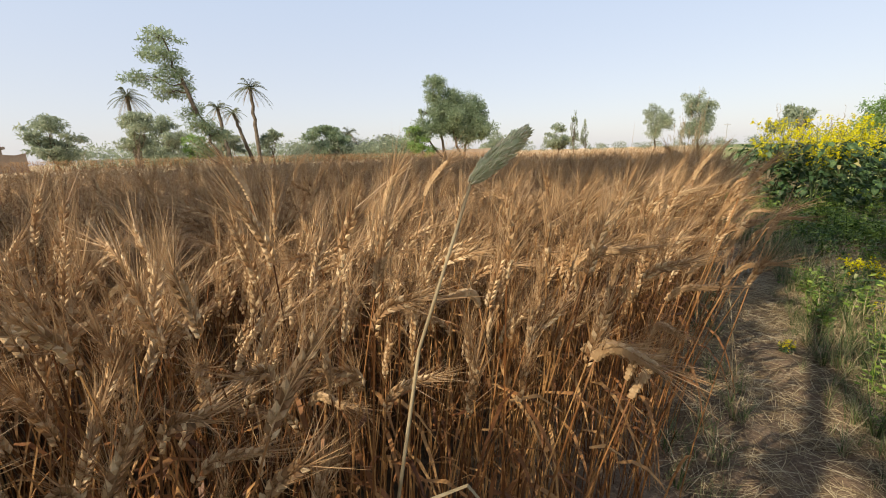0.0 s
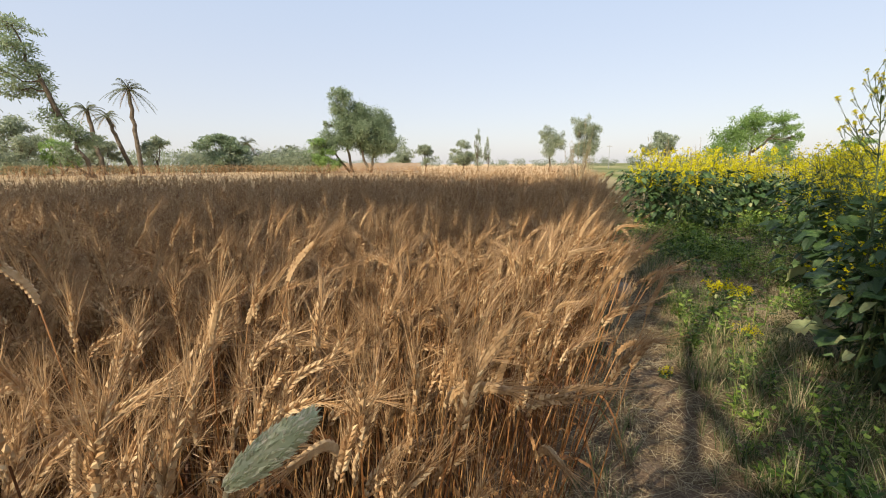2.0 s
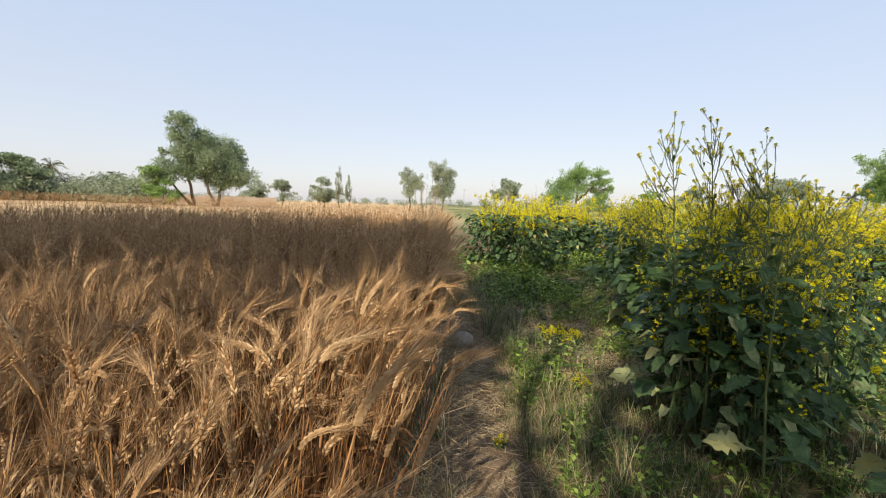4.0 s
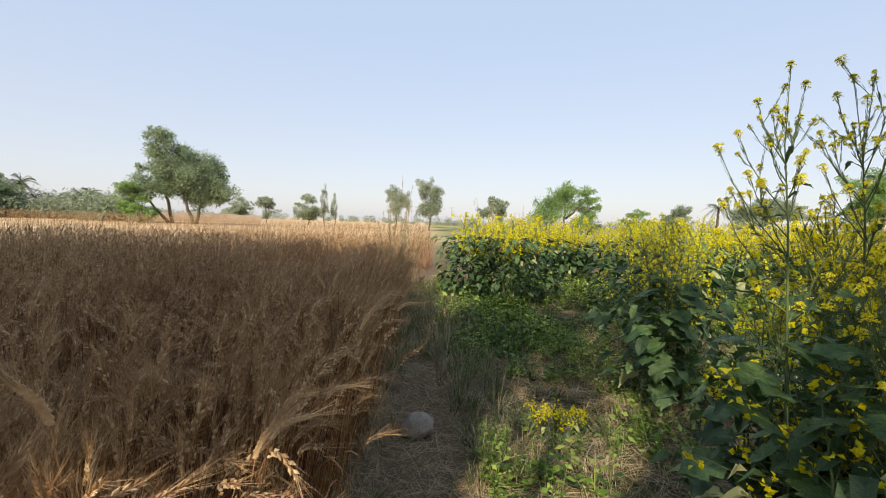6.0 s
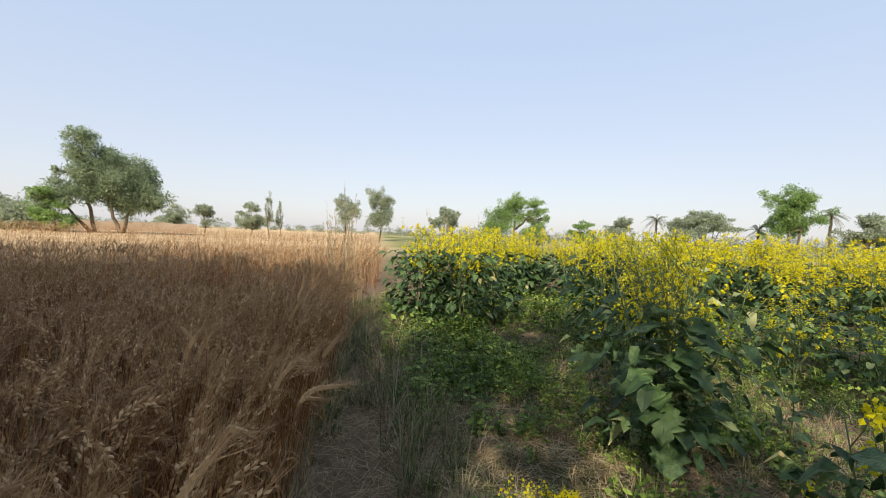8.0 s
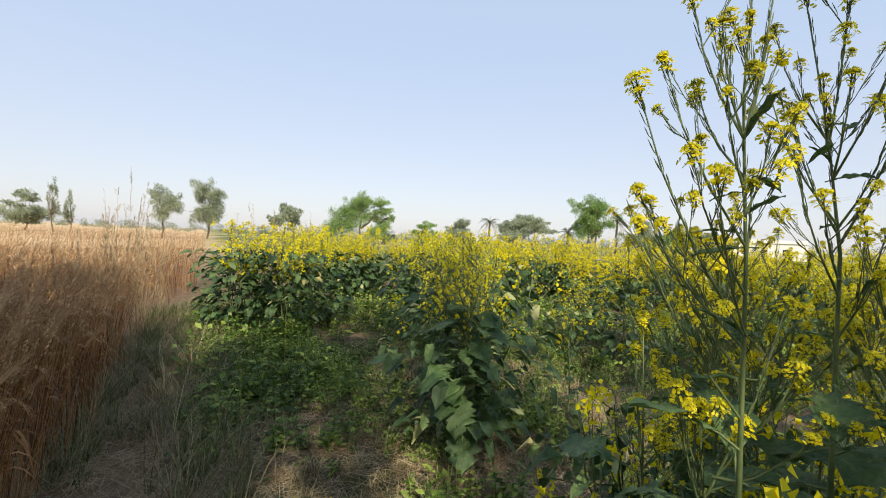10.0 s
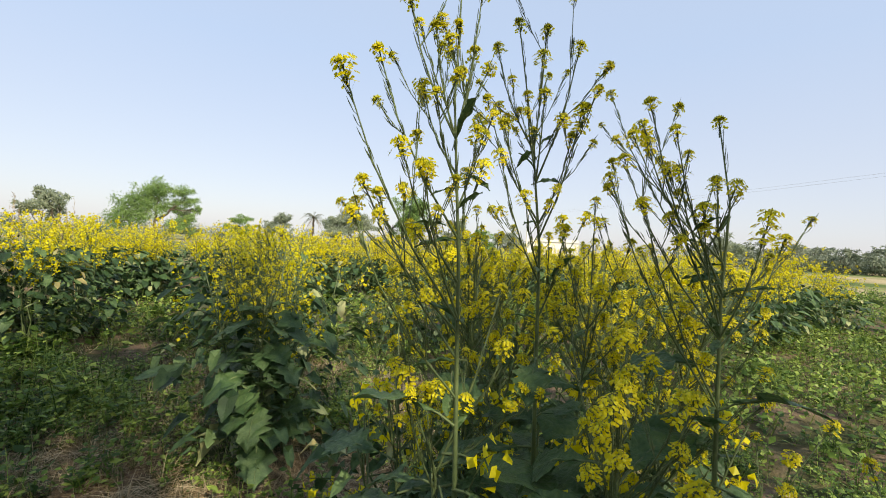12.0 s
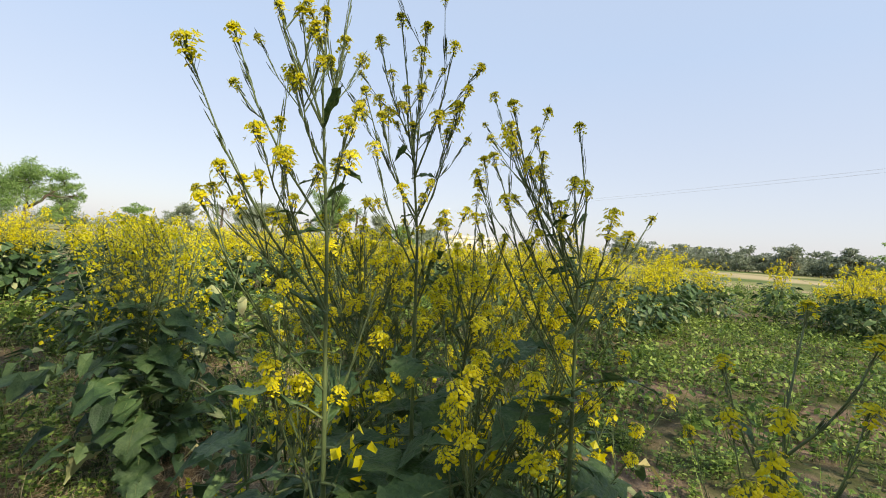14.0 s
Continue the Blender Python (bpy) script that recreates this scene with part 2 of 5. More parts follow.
def scatter(templates, pick, pos, yaw, tilt, scale):
    """Many copies of a few small shapes, laid into one mesh."""
    V, F, MI, base = [], [], [], 0
    for k, (tv, tf, tm) in enumerate(templates):
        sel = np.where(pick == k)[0]
        if not len(sel):
            continue
        cy, sy = np.cos(yaw[sel]), np.sin(yaw[sel])
        ct, st = np.cos(tilt[sel]), np.sin(tilt[sel])
        x, y, z = tv[:, 0], tv[:, 1], tv[:, 2]
        xt = ct[:, None] * x + st[:, None] * z
        zt = -st[:, None] * x + ct[:, None] * z
        out = np.stack([cy[:, None] * xt - sy[:, None] * y, sy[:, None] * xt + cy[:, None] * y, zt], axis=2)
        out = out * scale[sel][:, None, None] + pos[sel][:, None, :]
        n = len(sel)
        V.append(out.reshape(-1, 3))
        F.append((tf[None] + (np.arange(n) * len(tv))[:, None, None]).reshape(-1, 3) + base)
        MI.append(np.tile(tm, n))
        base += n * len(tv)
    return np.concatenate(V), np.concatenate(F), np.concatenate(MI)


def hills(x, y):
    x, y = np.asarray(x, float), np.asarray(y, float)
    z = 0.018 * np.sin(2.1 * x + 0.7 * y) + 0.014 * np.sin(3.7 * y - 1.3 * x) + 0.012 * np.sin(6.1 * x + 5.3 * y + 1) + 0.008 * np.sin(11 * x - 9 * y)
    trough = -0.03 * np.exp(-((x - 0.0) / 0.28) ** 2)
    fade = np.exp(-((x / 40) ** 2 + (y / 40) ** 2))
    rise = 0.45 * np.clip((-x - 8) / 34, 0, 1) ** 1.3
    return (z + trough) * fade - 0.01 + rise * np.clip((np.hypot(x, y) - 8) / 10, 0, 1)


# ---- ground ----
def axis_steps(lo, hi, fine, reach):
    a = list(np.arange(lo, hi, fine))
    d, x = fine, hi
    while x < reach:
        a.append(x)
        d *= 1.25
        x += d
    d, x = fine, lo
    left = []
    while x > -reach:
        d *= 1.25
        x -= d
        left.append(x)
    return np.array(left[::-1] + a + [reach])


gx, gy = axis_steps(-1.2, 4.5, 0.06, 1500), axis_steps(-1.5, 6.5, 0.06, 1500)
X, Y = np.meshgrid(gx, gy)
gv = np.stack([X.ravel(), Y.ravel(), hills(X, Y).ravel()], 1)
gv[:, 2] += rng.normal(0, 0.004, len(gv)) * ((np.abs(gv[:, 0]) < 8) & (np.abs(gv[:, 1]) < 12))
nx, ny = len(gx), len(gy)
ii = (np.arange(ny - 1)[:, None] * nx + np.arange(nx - 1)[None]).ravel()
gf = np.concatenate([np.stack([ii, ii + 1, ii + nx], 1), np.stack([ii + 1, ii + nx + 1, ii + nx], 1)])
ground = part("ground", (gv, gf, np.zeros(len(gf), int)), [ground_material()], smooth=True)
tagged(ground, "dry brown soil with weeds, straw and a trodden path", "ground", kind="structure")


# ---- wheat ----
def wheat_curve(r, h, droop, n_stem, n_ear, ear_len):
    ang = np.linspace(0.02, r.uniform(0.08, 0.3), n_stem)
    seg = h / (n_stem - 1)
    p, pts = np.zeros(3), [np.zeros(3)]
    wob = r.normal(0, 0.03, n_stem)
    for i in range(1, n_stem):
        p = p + seg * np.array([math.sin(ang[i]), wob[i], math.cos(ang[i])])
        pts.append(p.copy())
    e, a0 = [p.copy()], ang[-1]
    for i in range(1, n_ear):
        a = a0 + (droop - a0) * min(1, i / (n_ear * 0.55))
        p = p + ear_len / (n_ear - 1) * np.array([math.sin(a), 0.02, math.cos(a)])
        e.append(p.copy())
    return np.array(pts), np.array(e)


def ear_shape(g, e, r, spikelets, awns, fat=1.0, awn_w=0.00062, mats=(1, 2)):
    n = len(e)
    for i in range(spikelets):
        s = (i + 0.5) / spikelets * (n - 1)
        k = min(int(s), n - 2)
        c = e[k] + (e[k + 1] - e[k]) * (s - k)
        t = unit(e[k + 1] - e[k])
        lat = unit(np.cross(t, (0, 1, 0)))
        out = (1 if i % 2 else -1) * lat + r.normal(0, 0.35) * np.array([0, 1, 0])
        size = fat * (0.75 + 0.5 * math.sin(math.pi * min(1, (i + 2) / (spikelets + 2))))
        spindle(g, c + out * 0.0035 * fat, t + 0.42 * out, 0.0135 * size, 0.0062 * size, mats[0])
    for i in range(awns):
        s = r.uniform(0.1, 1.0) * (n - 1)
        k = min(int(s), n - 2)
        c, t = e[k] + (e[k + 1] - e[k]) * (s - k), unit(e[k + 1] - e[k])
        d = unit(t + r.normal(0, 0.24, 3))
        tip = c + d * r.uniform(0.055, 0.10)
        w = unit(np.cross(d, r.normal(0, 1, 3))) * awn_w * r.uniform(0.7, 1.2)
        g.add([c - w, c + w, tip], [(0, 1, 2)], mats[1])


def wheat_template(seed, lod):
    r = np.random.default_rng(seed)
    g = Geo()
    h, ear_len = r.uniform(0.78, 0.93), r.uniform(0.075, 0.10)
    droop = r.choice([0.25, 0.5, 0.8, 1.2, 1.7, 2.2], p=[0.22, 0.26, 0.22, 0.15, 0.1, 0.05])
    if lod == 0:
        st, e = wheat_curve(r, h, droop, 6, 9, ear_len)
        tube(g, st, np.linspace(0.0019, 0.0011, 6), 3, 0, False)
        ear_shape(g, e, r, 20, 60, 0.98, 0.00052)
        leaves = r.integers(1, 4)
    elif lod == 1:
        st, e = wheat_curve(r, h, droop, 4, 6, ear_len)
        tube(g, st, np.linspace(0.0020, 0.0012, 4), 3, 0, False)
        ear_shape(g, e, r, 11, 26, 1.12, 0.0006)
        leaves = r.integers(0, 3)
    elif lod == 2:
        st, e = wheat_curve(r, h, droop, 3, 5, ear_len)
        ribbon(g, st, [0.0045, 0.0040, 0.0030], (r.normal(0, 0.4), 1, 0), 0)
        ear_shape(g, e, r, 6, 12, 1.4, 0.001)
        leaves = r.integers(0, 2)
    else:
        st, e = wheat_curve(r, h, droop, 3, 3, ear_len)
        ribbon(g, st, [0.006, 0.005, 0.004], (0, 1, 0), 0)
        spindle(g, e[1], e[2] - e[0], ear_len * 1.1, 0.013, 1)
        for _ in range(4):
            d = unit(e[2] - e[0] + r.normal(0, 0.02, 3))
            w = unit(np.cross(d, r.normal(0, 1, 3))) * 0.0022
            g.add([e[1] - w, e[1] + w, e[1] + d * 0.13], [(0, 1, 2)], 2)
        leaves = 0
    for _ in range(leaves):
        z0 = r.uniform(0.3, 0.75)
        b = np.array([np.interp(z0, st[:, 2], st[:, 0]), 0, z0])
        a, ln = r.uniform(0, 6.28), r.uniform(0.1, 0.2)
        d = np.array([math.cos(a), math.sin(a), 0])
        s = np.linspace(0, 1, 4)[:, None]
        pts = b + d * ln * s * 0.7 + np.array([0, 0, 1]) * (0.10 * s - 0.28 * s ** 2) * ln * 3
        ribbon(g, pts, [0.004, 0.007, 0.005, 0.001], (-d[1], d[0], 0.4), 0)
    return g.arrays()


W0 = [wheat_template(100 + k, 0) for k in range(16)]
W1 = [wheat_template(200 + k, 1) for k in range(16)]
W2 = [wheat_template(240 + k, 2) for k in range(14)]
W3 = [wheat_template(300 + k, 3) for k in range(12)]
EDGE = -0.50
EYES = np.array([e[:2] for _, e, _, _ in PATH])


def wheat_edge(y):
    return EDGE + 0.03 * np.sin(1.7 * y) + 0.025 * np.sin(4.3 * y + 1) + 0.19 * np.clip(y / 2.5, 0, 1) - 0.03 * np.clip(-y, 0, 2) + 0.55 * np.clip((y - 9) / 4, 0, 1)


def wheat_zone(r0, r1, density, templates, seed, size=1.0, x0=-60, y0=-4.0, y1=62):
    r = np.random.default_rng(seed)
    x0, y0, y1 = max(x0, -0.4 - r1), max(y0, -0.6 - r1), min(y1, -0.6 + r1)
    n = int((0.6 - x0) * (y1 - y0) * density)
    x, y = r.uniform(x0, 0.6, n), r.uniform(y0, y1, n)
    d = np.hypot(x + 0.4, y + 0.6)
    keep = (d >= r0) & (d < r1) & (x < wheat_edge(y) + r.normal(0, 0.03, n))
    clear = np.min(np.hypot(x[:, None] - EYES[None, :9, 0], y[:, None] - EYES[None, :9, 1]), axis=1) if r0 < 1 else np.full(n, 9.0)
    keep &= clear > 0.38
    x, y = x[keep], y[keep]
    n = len(x)
    # wind lean towards the path, with slow swells
    yaw = r.normal(-0.25, 1.5, n)
    tilt = np.abs(r.normal(0.02, 0.075, n)) + 0.05 * np.sin(1.3 * x + 0.9 * y) + 0.05 * np.exp(-((x - wheat_edge(y)) / 0.10) ** 2) * (y < 0.6)
    sc = np.clip(r.normal(1.0, 0.06, n) + 0.03 * np.sin(0.9 * x - 1.4 * y), 0.8, 1.07) * size
    pos = np.stack([x, y, hills(x, y) - 0.005], 1)
    return scatter(templates, r.integers(0, len(templates), n), pos, yaw, tilt, sc)


def joined(sets):
    V, F, MI, b = [], [], [], 0
    for v, f, m in sets:
        V.append(v), F.append(f + b), MI.append(m)
        b += len(v)
    return np.concatenate(V), np.concatenate(F), np.concatenate(MI)


def wheat_border(density, seed):
    r = np.random.default_rng(seed)
    n = int(0.45 * 6 * density)
    y = r.uniform(0.3, 6.3, n)
    x = wheat_edge(y) - 0.45 * r.uniform(0, 1, n) ** 1.4
    pos = np.stack([x, y, hills(x, y) - 0.005], 1)
    return scatter(W1, r.integers(0, len(W1), n), pos, r.normal(-0.35, 1.3, n), np.abs(r.normal(0.01, 0.05, n)), np.clip(r.normal(0.99, 0.05, n), 0.8, 1.07))


field = joined([wheat_border(300, 8), wheat_zone(0, 2.1, 430, W0, 1), wheat_zone(2.1, 4.7, 265, W1, 2), wheat_zone(4.7, 8.0, 150, W2, 3), wheat_zone(8.0, 15, 62, W3, 4, 1.0), wheat_zone(15, 75, 4.6, W3, 5, 1.03)])
wheat = part("wheat_field", field, [M_STRAW, M_EAR, M_AWN])
tagged(wheat, "ripe golden brown wheat with bearded ears", "wheat field", kind="stuff")


# ---- trees ----
def place(az, dist, z=0.0):
    return Vector((math.sin(radians(az)) * dist, math.cos(radians(az)) * dist, z))


def bent(r, a, b, n, wob):
    s = np.linspace(0, 1, n)[:, None]
    a, b = np.asarray(a, float), np.asarray(b, float)
    w = r.normal(0, wob, (n, 3)) * np.sin(np.pi * s)
    return a + (b - a) * s + w


def leaf_cloud(g, r, blobs, per, size, mat=0, droop=0.35):
    """Crown: many small pointed leaf sprays round a handful of limbs' ends, thin at the rim."""
    for c, rad in blobs:
        n = int(per * (rad[0] * rad[1] * rad[2]) ** (2 / 3.0))
        d = r.normal(0, 1, (n, 3))
        d /= np.linalg.norm(d, axis=1)[:, None]
        q = np.asarray(c) + d * np.asarray(rad) * (r.uniform(0.1, 1.0, n) ** 0.5)[:, None] * r.uniform(0.7, 1.35, n)[:, None]
        ax = d + r.normal(0, 0.6, (n, 3)) - np.array([0, 0, droop])
        ax /= np.linalg.norm(ax, axis=1)[:, None]
        sd = np.cross(ax, r.normal(0, 1, (n, 3)))
        sd /= np.linalg.norm(sd, axis=1)[:, None]
        ln = size * r.uniform(0.6, 1.5, n)[:, None]
        w = ln * 0.13
        v = np.stack([q - ax * ln * 0.5, q + sd * w, q - sd * w, q + ax * ln * 0.5], 1).reshape(-1, 3)
        k = np.arange(n)[:, None] * 4
        f = np.concatenate([k + np.array([0, 1, 2]), k + np.array([1, 3, 2])])
        g.add(v, f, mat)


def tree(name, label, at, height, width, leaf, seed, trunks=1, clear=0.3, lean=(0, 0), blobs=9, per=170, spray=0.42, trunk_r=None, tall=1.0, group="", low=0.06):
    """A broadleaf tree: tapered trunks that fork into limbs, each limb ending in its own clump of sprays."""
    r = np.random.default_rng(seed)
    root = new(name)
    lift = float(hills(at[0], at[1]))
    root.location = (at[0], at[1], lift)
    height -= lift
    tagged(root, label, "tree", group)
    wood, leaves, ends = Geo(), Geo(), []
    tr = trunk_r or height * 0.018
    lean = np.array([lean[0], lean[1], 0.0]) * height
    for t in range(trunks):
        off = np.array([r.uniform(-1, 1), r.uniform(-1, 1), 0]) * (0.12 * width if trunks > 1 else 0)
        fork = off * 1.6 + lean * clear + np.array([r.normal(0, 0.05) * height, r.normal(0, 0.05) * height, height * clear * r.uniform(0.85, 1.1)])
        p = bent(r, off - np.array([0, 0, 0.1]), fork, 6, 0.03 * height * clear)
        tube(wood, p, np.linspace(tr * 1.25, tr * 0.8, 6), 8)
        for k in range(max(3, blobs // trunks)):
            a = r.uniform(0, 6.283)
            q = r.uniform(0.15, 1.0) ** 0.6
            top = clear + (1 - clear) * r.uniform(low, 0.9)
            spread = math.sin(math.pi * min(1.0, 0.22 + 0.75 * (top - clear) / (1 - clear)))
            end = off + lean * top + np.array([math.cos(a) * q * width * 0.40 * spread, math.sin(a) * q * width * 0.40 * spread, height * top])
            limb = bent(r, fork, end, 6, 0.035 * height)
            tube(wood, limb, np.linspace(tr * 0.62, tr * 0.10, 6), 5)
            rad = np.array([width * r.uniform(0.12, 0.21), width * r.uniform(0.12, 0.21), height * tall * r.uniform(0.08, 0.13)])
            ends.append((end, rad))
            for _ in range(4):
                twig = end + np.clip(r.normal(0, 0.6, 3), -0.8, 0.8) * rad * 1.4
                tube(wood, bent(r, limb[3], twig, 4, 0.02 * height), np.linspace(tr * 0.2, tr * 0.05, 4), 4)
                ends.append((twig, rad * r.uniform(0.45, 0.7)))
    tube(wood, bent(r, fork, lean + np.array([0, 0, height * 0.92]), 6, 0.02 * height), np.linspace(tr * 0.6, tr * 0.1, 6), 5)
    ends.append((lean + np.array([0, 0, height * 0.92]), np.array([width * 0.14, width * 0.14, height * 0.09])))
    leaf_cloud(leaves, r, ends, per, spray)
    part("trunk", wood, M_BARK, root, smooth=True)
    part("crown", leaves, leaf, root)
    return root


def palm(label, at, height, lean, seed, fronds=34, reach=2.3):
    r = np.random.default_rng(seed)
    root = new("date_palm")
    root.location = at
    tagged(root, label, "palm tree", "date palms")
    g, top = Geo(), np.array([lean[0], lean[1], height])
    p = bent(r, (0, 0, -0.1), top, 14, 0.06)
    rad = np.linspace(0.24, 0.17, 14) * (1 + 0.10 * (np.arange(14) % 2))
    tube(g, p, rad, 9)
    part("trunk", g, M_BARK, root, smooth=True)
    live, dead = Geo(), Geo()
    for k in range(fronds):
        a, up = k * 2.399 + r.normal(0, 0.15), r.uniform(-0.9, 1.35)
        old = up < -0.45
        d = np.array([math.cos(a), math.sin(a), 0])
        ln = reach * r.uniform(0.8, 1.1) * (0.75 if old else 1)
        s = np.linspace(0, 1, 9)
        pts = top + np.outer(s * ln * math.cos(up) + 0.0, d) + np.outer(s * ln * math.sin(up) - 0.75 * s ** 2 * ln * 0.75, (0, 0, 1))
        gg = dead if old else live
        tube(gg, pts, np.linspace(0.035, 0.006, 9), 3)
        sd = np.array([-d[1], d[0], 0])
        for i in range(26):
            u = 0.12 + 0.88 * i / 26
            c = np.array([np.interp(u, s, pts[:, j]) for j in range(3)])
            for sg in (-1, 1):
                ll = 0.42 * math.sin(math.pi * (0.15 + 0.8 * u)) * reach / 2.3
                tip = c + sg * sd * ll + d * ll * 0.7 - np.array([0, 0, 0.10 + r.uniform(0, 0.1)])
                w = d * 0.022
                gg.add([c - w, c + w, tip], [(0, 1, 2)], 0)
    part("fronds", live, M_PALM, root)
    if dead.count:
        part("dead_fronds", dead, M_DRY, root, "hanging dry brown fronds")
    return root


def clump_tree(name, label, at, az, stems, clumps, leaf, seed, per=420, spray=0.32, trunk_r=0.2, group=""):
    """A tree of known habit. stems: (foot, top) pairs across and up, in metres; clumps: (across, up, half width, half height); each clump hangs on a limb of the nearest stem."""
    r = np.random.default_rng(seed)
    root = new(name)
    root.location = at
    tagged(root, label, "tree", group)
    side, away = np.array([math.cos(radians(az)), -math.sin(radians(az)), 0]), np.array([math.sin(radians(az)), math.cos(radians(az)), 0])
    wood, leaves, ends, lines = Geo(), Geo(), [], []
    for x0, z0, x1, z1 in stems:
        p = bent(r, side * x0 + away * r.normal(0, 0.4) + np.array([0, 0, z0 - 0.15]), side * x1 + away * r.normal(0, 0.6) + np.array([0, 0, z1]), 9, 0.02 * (z1 - z0) + 0.05)
        tube(wood, p, np.linspace(trunk_r, trunk_r * 0.22, 9), 8)
        lines.append(p)
    joints = np.concatenate([p[2:] for p in lines])
    for x, z, w, hh in clumps:
        c = side * x + away * r.normal(0, w * 0.35) + np.array([0, 0, z])
        score = np.linalg.norm(joints - c, axis=1) + 3.0 * (joints[:, 2] > z)
        limb = bent(r, joints[np.argmin(score)], c, 6, 0.12 * w)
        tube(wood, limb, np.linspace(trunk_r * 0.38, trunk_r * 0.1, 6), 5)
        for _ in range(12):
            d = unit(r.normal(0, 1, 3))
            q = c + d * np.array([w, w, hh]) * r.uniform(0.5, 1.15)
            tube(wood, bent(r, limb[3], q, 4, 0.1), np.linspace(trunk_r * 0.12, trunk_r * 0.04, 4), 4)
            k = r.uniform(0.30, 0.55)
            ends.append((q, np.array([w * k, w * k, hh * k * 1.2])))
        ends.append((c, np.array([w, w, hh * 1.1]) * 0.8))
    leaf_cloud(leaves, r, ends, per, spray, droop=0.15)
    part("trunk", wood, M_BARK, root, smooth=True)
    part("crown", leaves, leaf, root)
    return root


def h_at(el, dist):
    return 1.35 + dist * math.tan(radians(el))


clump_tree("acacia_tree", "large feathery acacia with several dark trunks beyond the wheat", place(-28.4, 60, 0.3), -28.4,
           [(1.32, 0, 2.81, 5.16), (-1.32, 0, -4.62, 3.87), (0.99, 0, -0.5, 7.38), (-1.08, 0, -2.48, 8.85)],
           [(-2.77, 9.61, 1.53, 1.01), (-2.37, 8.47, 1.53, 1.1), (-0.81, 7.73, 1.93, 1.56), (1.14, 6.31, 2.25, 1.93), (3.18, 5.65, 1.85, 1.84), (3.83, 4.14, 1.61, 1.56), (-0.74, 5.46, 2.17, 1.84), (2.04, 3.77, 2.09, 1.66), (-4.24, 4.43, 1.77, 0.92), (-5.05, 3.57, 1.37, 0.74), (-2.77, 3.57, 1.61, 1.2), (-2.11, 6.4, 1.53, 1.38), (0.33, 3.39, 1.61, 1.2), (-4.07, 6.12, 0.48, 0.64), (0.48, 4.9, 1.77, 1.47), (-1.79, 4.71, 1.53, 1.2), (3.26, 2.73, 1.37, 0.92), (0.48, 7.16, 1.53, 1.2), (2.11, 5.28, 1.77, 1.47)], M_HAZY_ACACIA, 27, per=330, spray=0.30, trunk_r=0.2)
tree("acacia_tree", "low bright green acacia beside a taller one", place(-33.2, 59), h_at(3.2, 59), 4.6, M_HAZY_BRIGHTTREE, 13, trunks=2, clear=0.12, blobs=10, per=480, spray=0.32)
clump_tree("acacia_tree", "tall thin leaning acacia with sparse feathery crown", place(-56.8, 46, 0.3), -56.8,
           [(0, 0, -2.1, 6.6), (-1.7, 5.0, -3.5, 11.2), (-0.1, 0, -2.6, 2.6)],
           [(-3.8, 11.2, 1.7, 0.8), (-3.9, 9.7, 1.8, 0.9), (-3.4, 8.5, 1.5, 0.9), (-5.3, 7.7, 1.6, 0.6), (-2.7, 7.5, 1.0, 1.2), (-4.3, 6.8, 1.2, 0.6), (-2.2, 5.1, 1.0, 0.8), (-1.5, 3.9, 1.2, 0.8), (-0.4, 3.3, 1.4, 0.9), (-1.9, 2.0, 1.0, 0.7)], M_HAZY_ACACIA, 12, per=190, spray=0.30, trunk_r=0.2)
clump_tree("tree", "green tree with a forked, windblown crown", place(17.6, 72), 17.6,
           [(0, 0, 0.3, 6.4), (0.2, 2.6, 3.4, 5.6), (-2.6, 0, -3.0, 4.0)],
           [(-3.1, 4.2, 1.9, 1.8), (-3.5, 2.4, 1.9, 1.6), (-1.6, 5.6, 1.6, 1.4), (0.2, 7.0, 1.7, 1.2), (0.5, 5.4, 1.7, 1.3), (-1.0, 3.6, 1.8, 1.4), (2.7, 6.6, 1.7, 0.8), (4.2, 5.4, 1.3, 0.7), (2.2, 4.6, 1.2, 1.0), (3.1, 2.2, 2.0, 1.3), (4.9, 4.3, 0.8, 0.6)], M_HAZY_BRIGHTTREE, 145, per=260, spray=0.3, trunk_r=0.2)
palm("date palm standing among dusty shrubs", place(-64.8, 58), h_at(6.4, 58), (0.3, 0), 21)
palm("slender date palm with hanging dry fronds", place(-55.6, 60), h_at(5.6, 60), (-0.9, -0.3), 22, 26, 2.0)
palm("leaning thin date palm", place(-53.0, 62), h_at(5.1, 62), (-1.6, -1.2), 23, 22, 1.8)
palm("tall straight date palm beyond the wheat", place(-52.4, 60), h_at(7.8, 60), (-0.2, -0.2), 24, 38, 2.5)
palm("short date palm in a dusty thicket", place(-41.7, 70), h_at(2.6, 70), (0.2, 0), 25, 30, 2.2)
palm("short date palm in a dusty thicket", place(-36.6, 70), h_at(1.8, 70), (0.1, 0), 26, 26, 2.0)
for k, (az, el, spread) in enumerate([(-42.6, 3.3, 2.7), (-40.6, 2.2, 2.5), (-39.2, 2.5, 2.4), (-37.6, 2.9, 2.4), (-35.2, 2.0, 2.2), (-47.6, 2.2, 2.3)]):
    palm("low shaggy date palm in a dusty thicket", place(az, 70, 0.3), h_at(el, 70) - 2.2, (0.1, 0.1), 230 + k, 44, spread + 0.4)
palm("date palm behind the mustard", place(34.2, 90), h_at(2.5, 90), (0.1, 0), 27, 36, 2.7)
palm("date palm behind the mustard", place(49.7, 90), h_at(3.1, 90), (0.0, 0), 28, 34, 2.6)
palm("low date palm beside a green tree", place(44.0, 84), h_at(1.5, 84), (0.0, 0), 29, 30, 2.4)
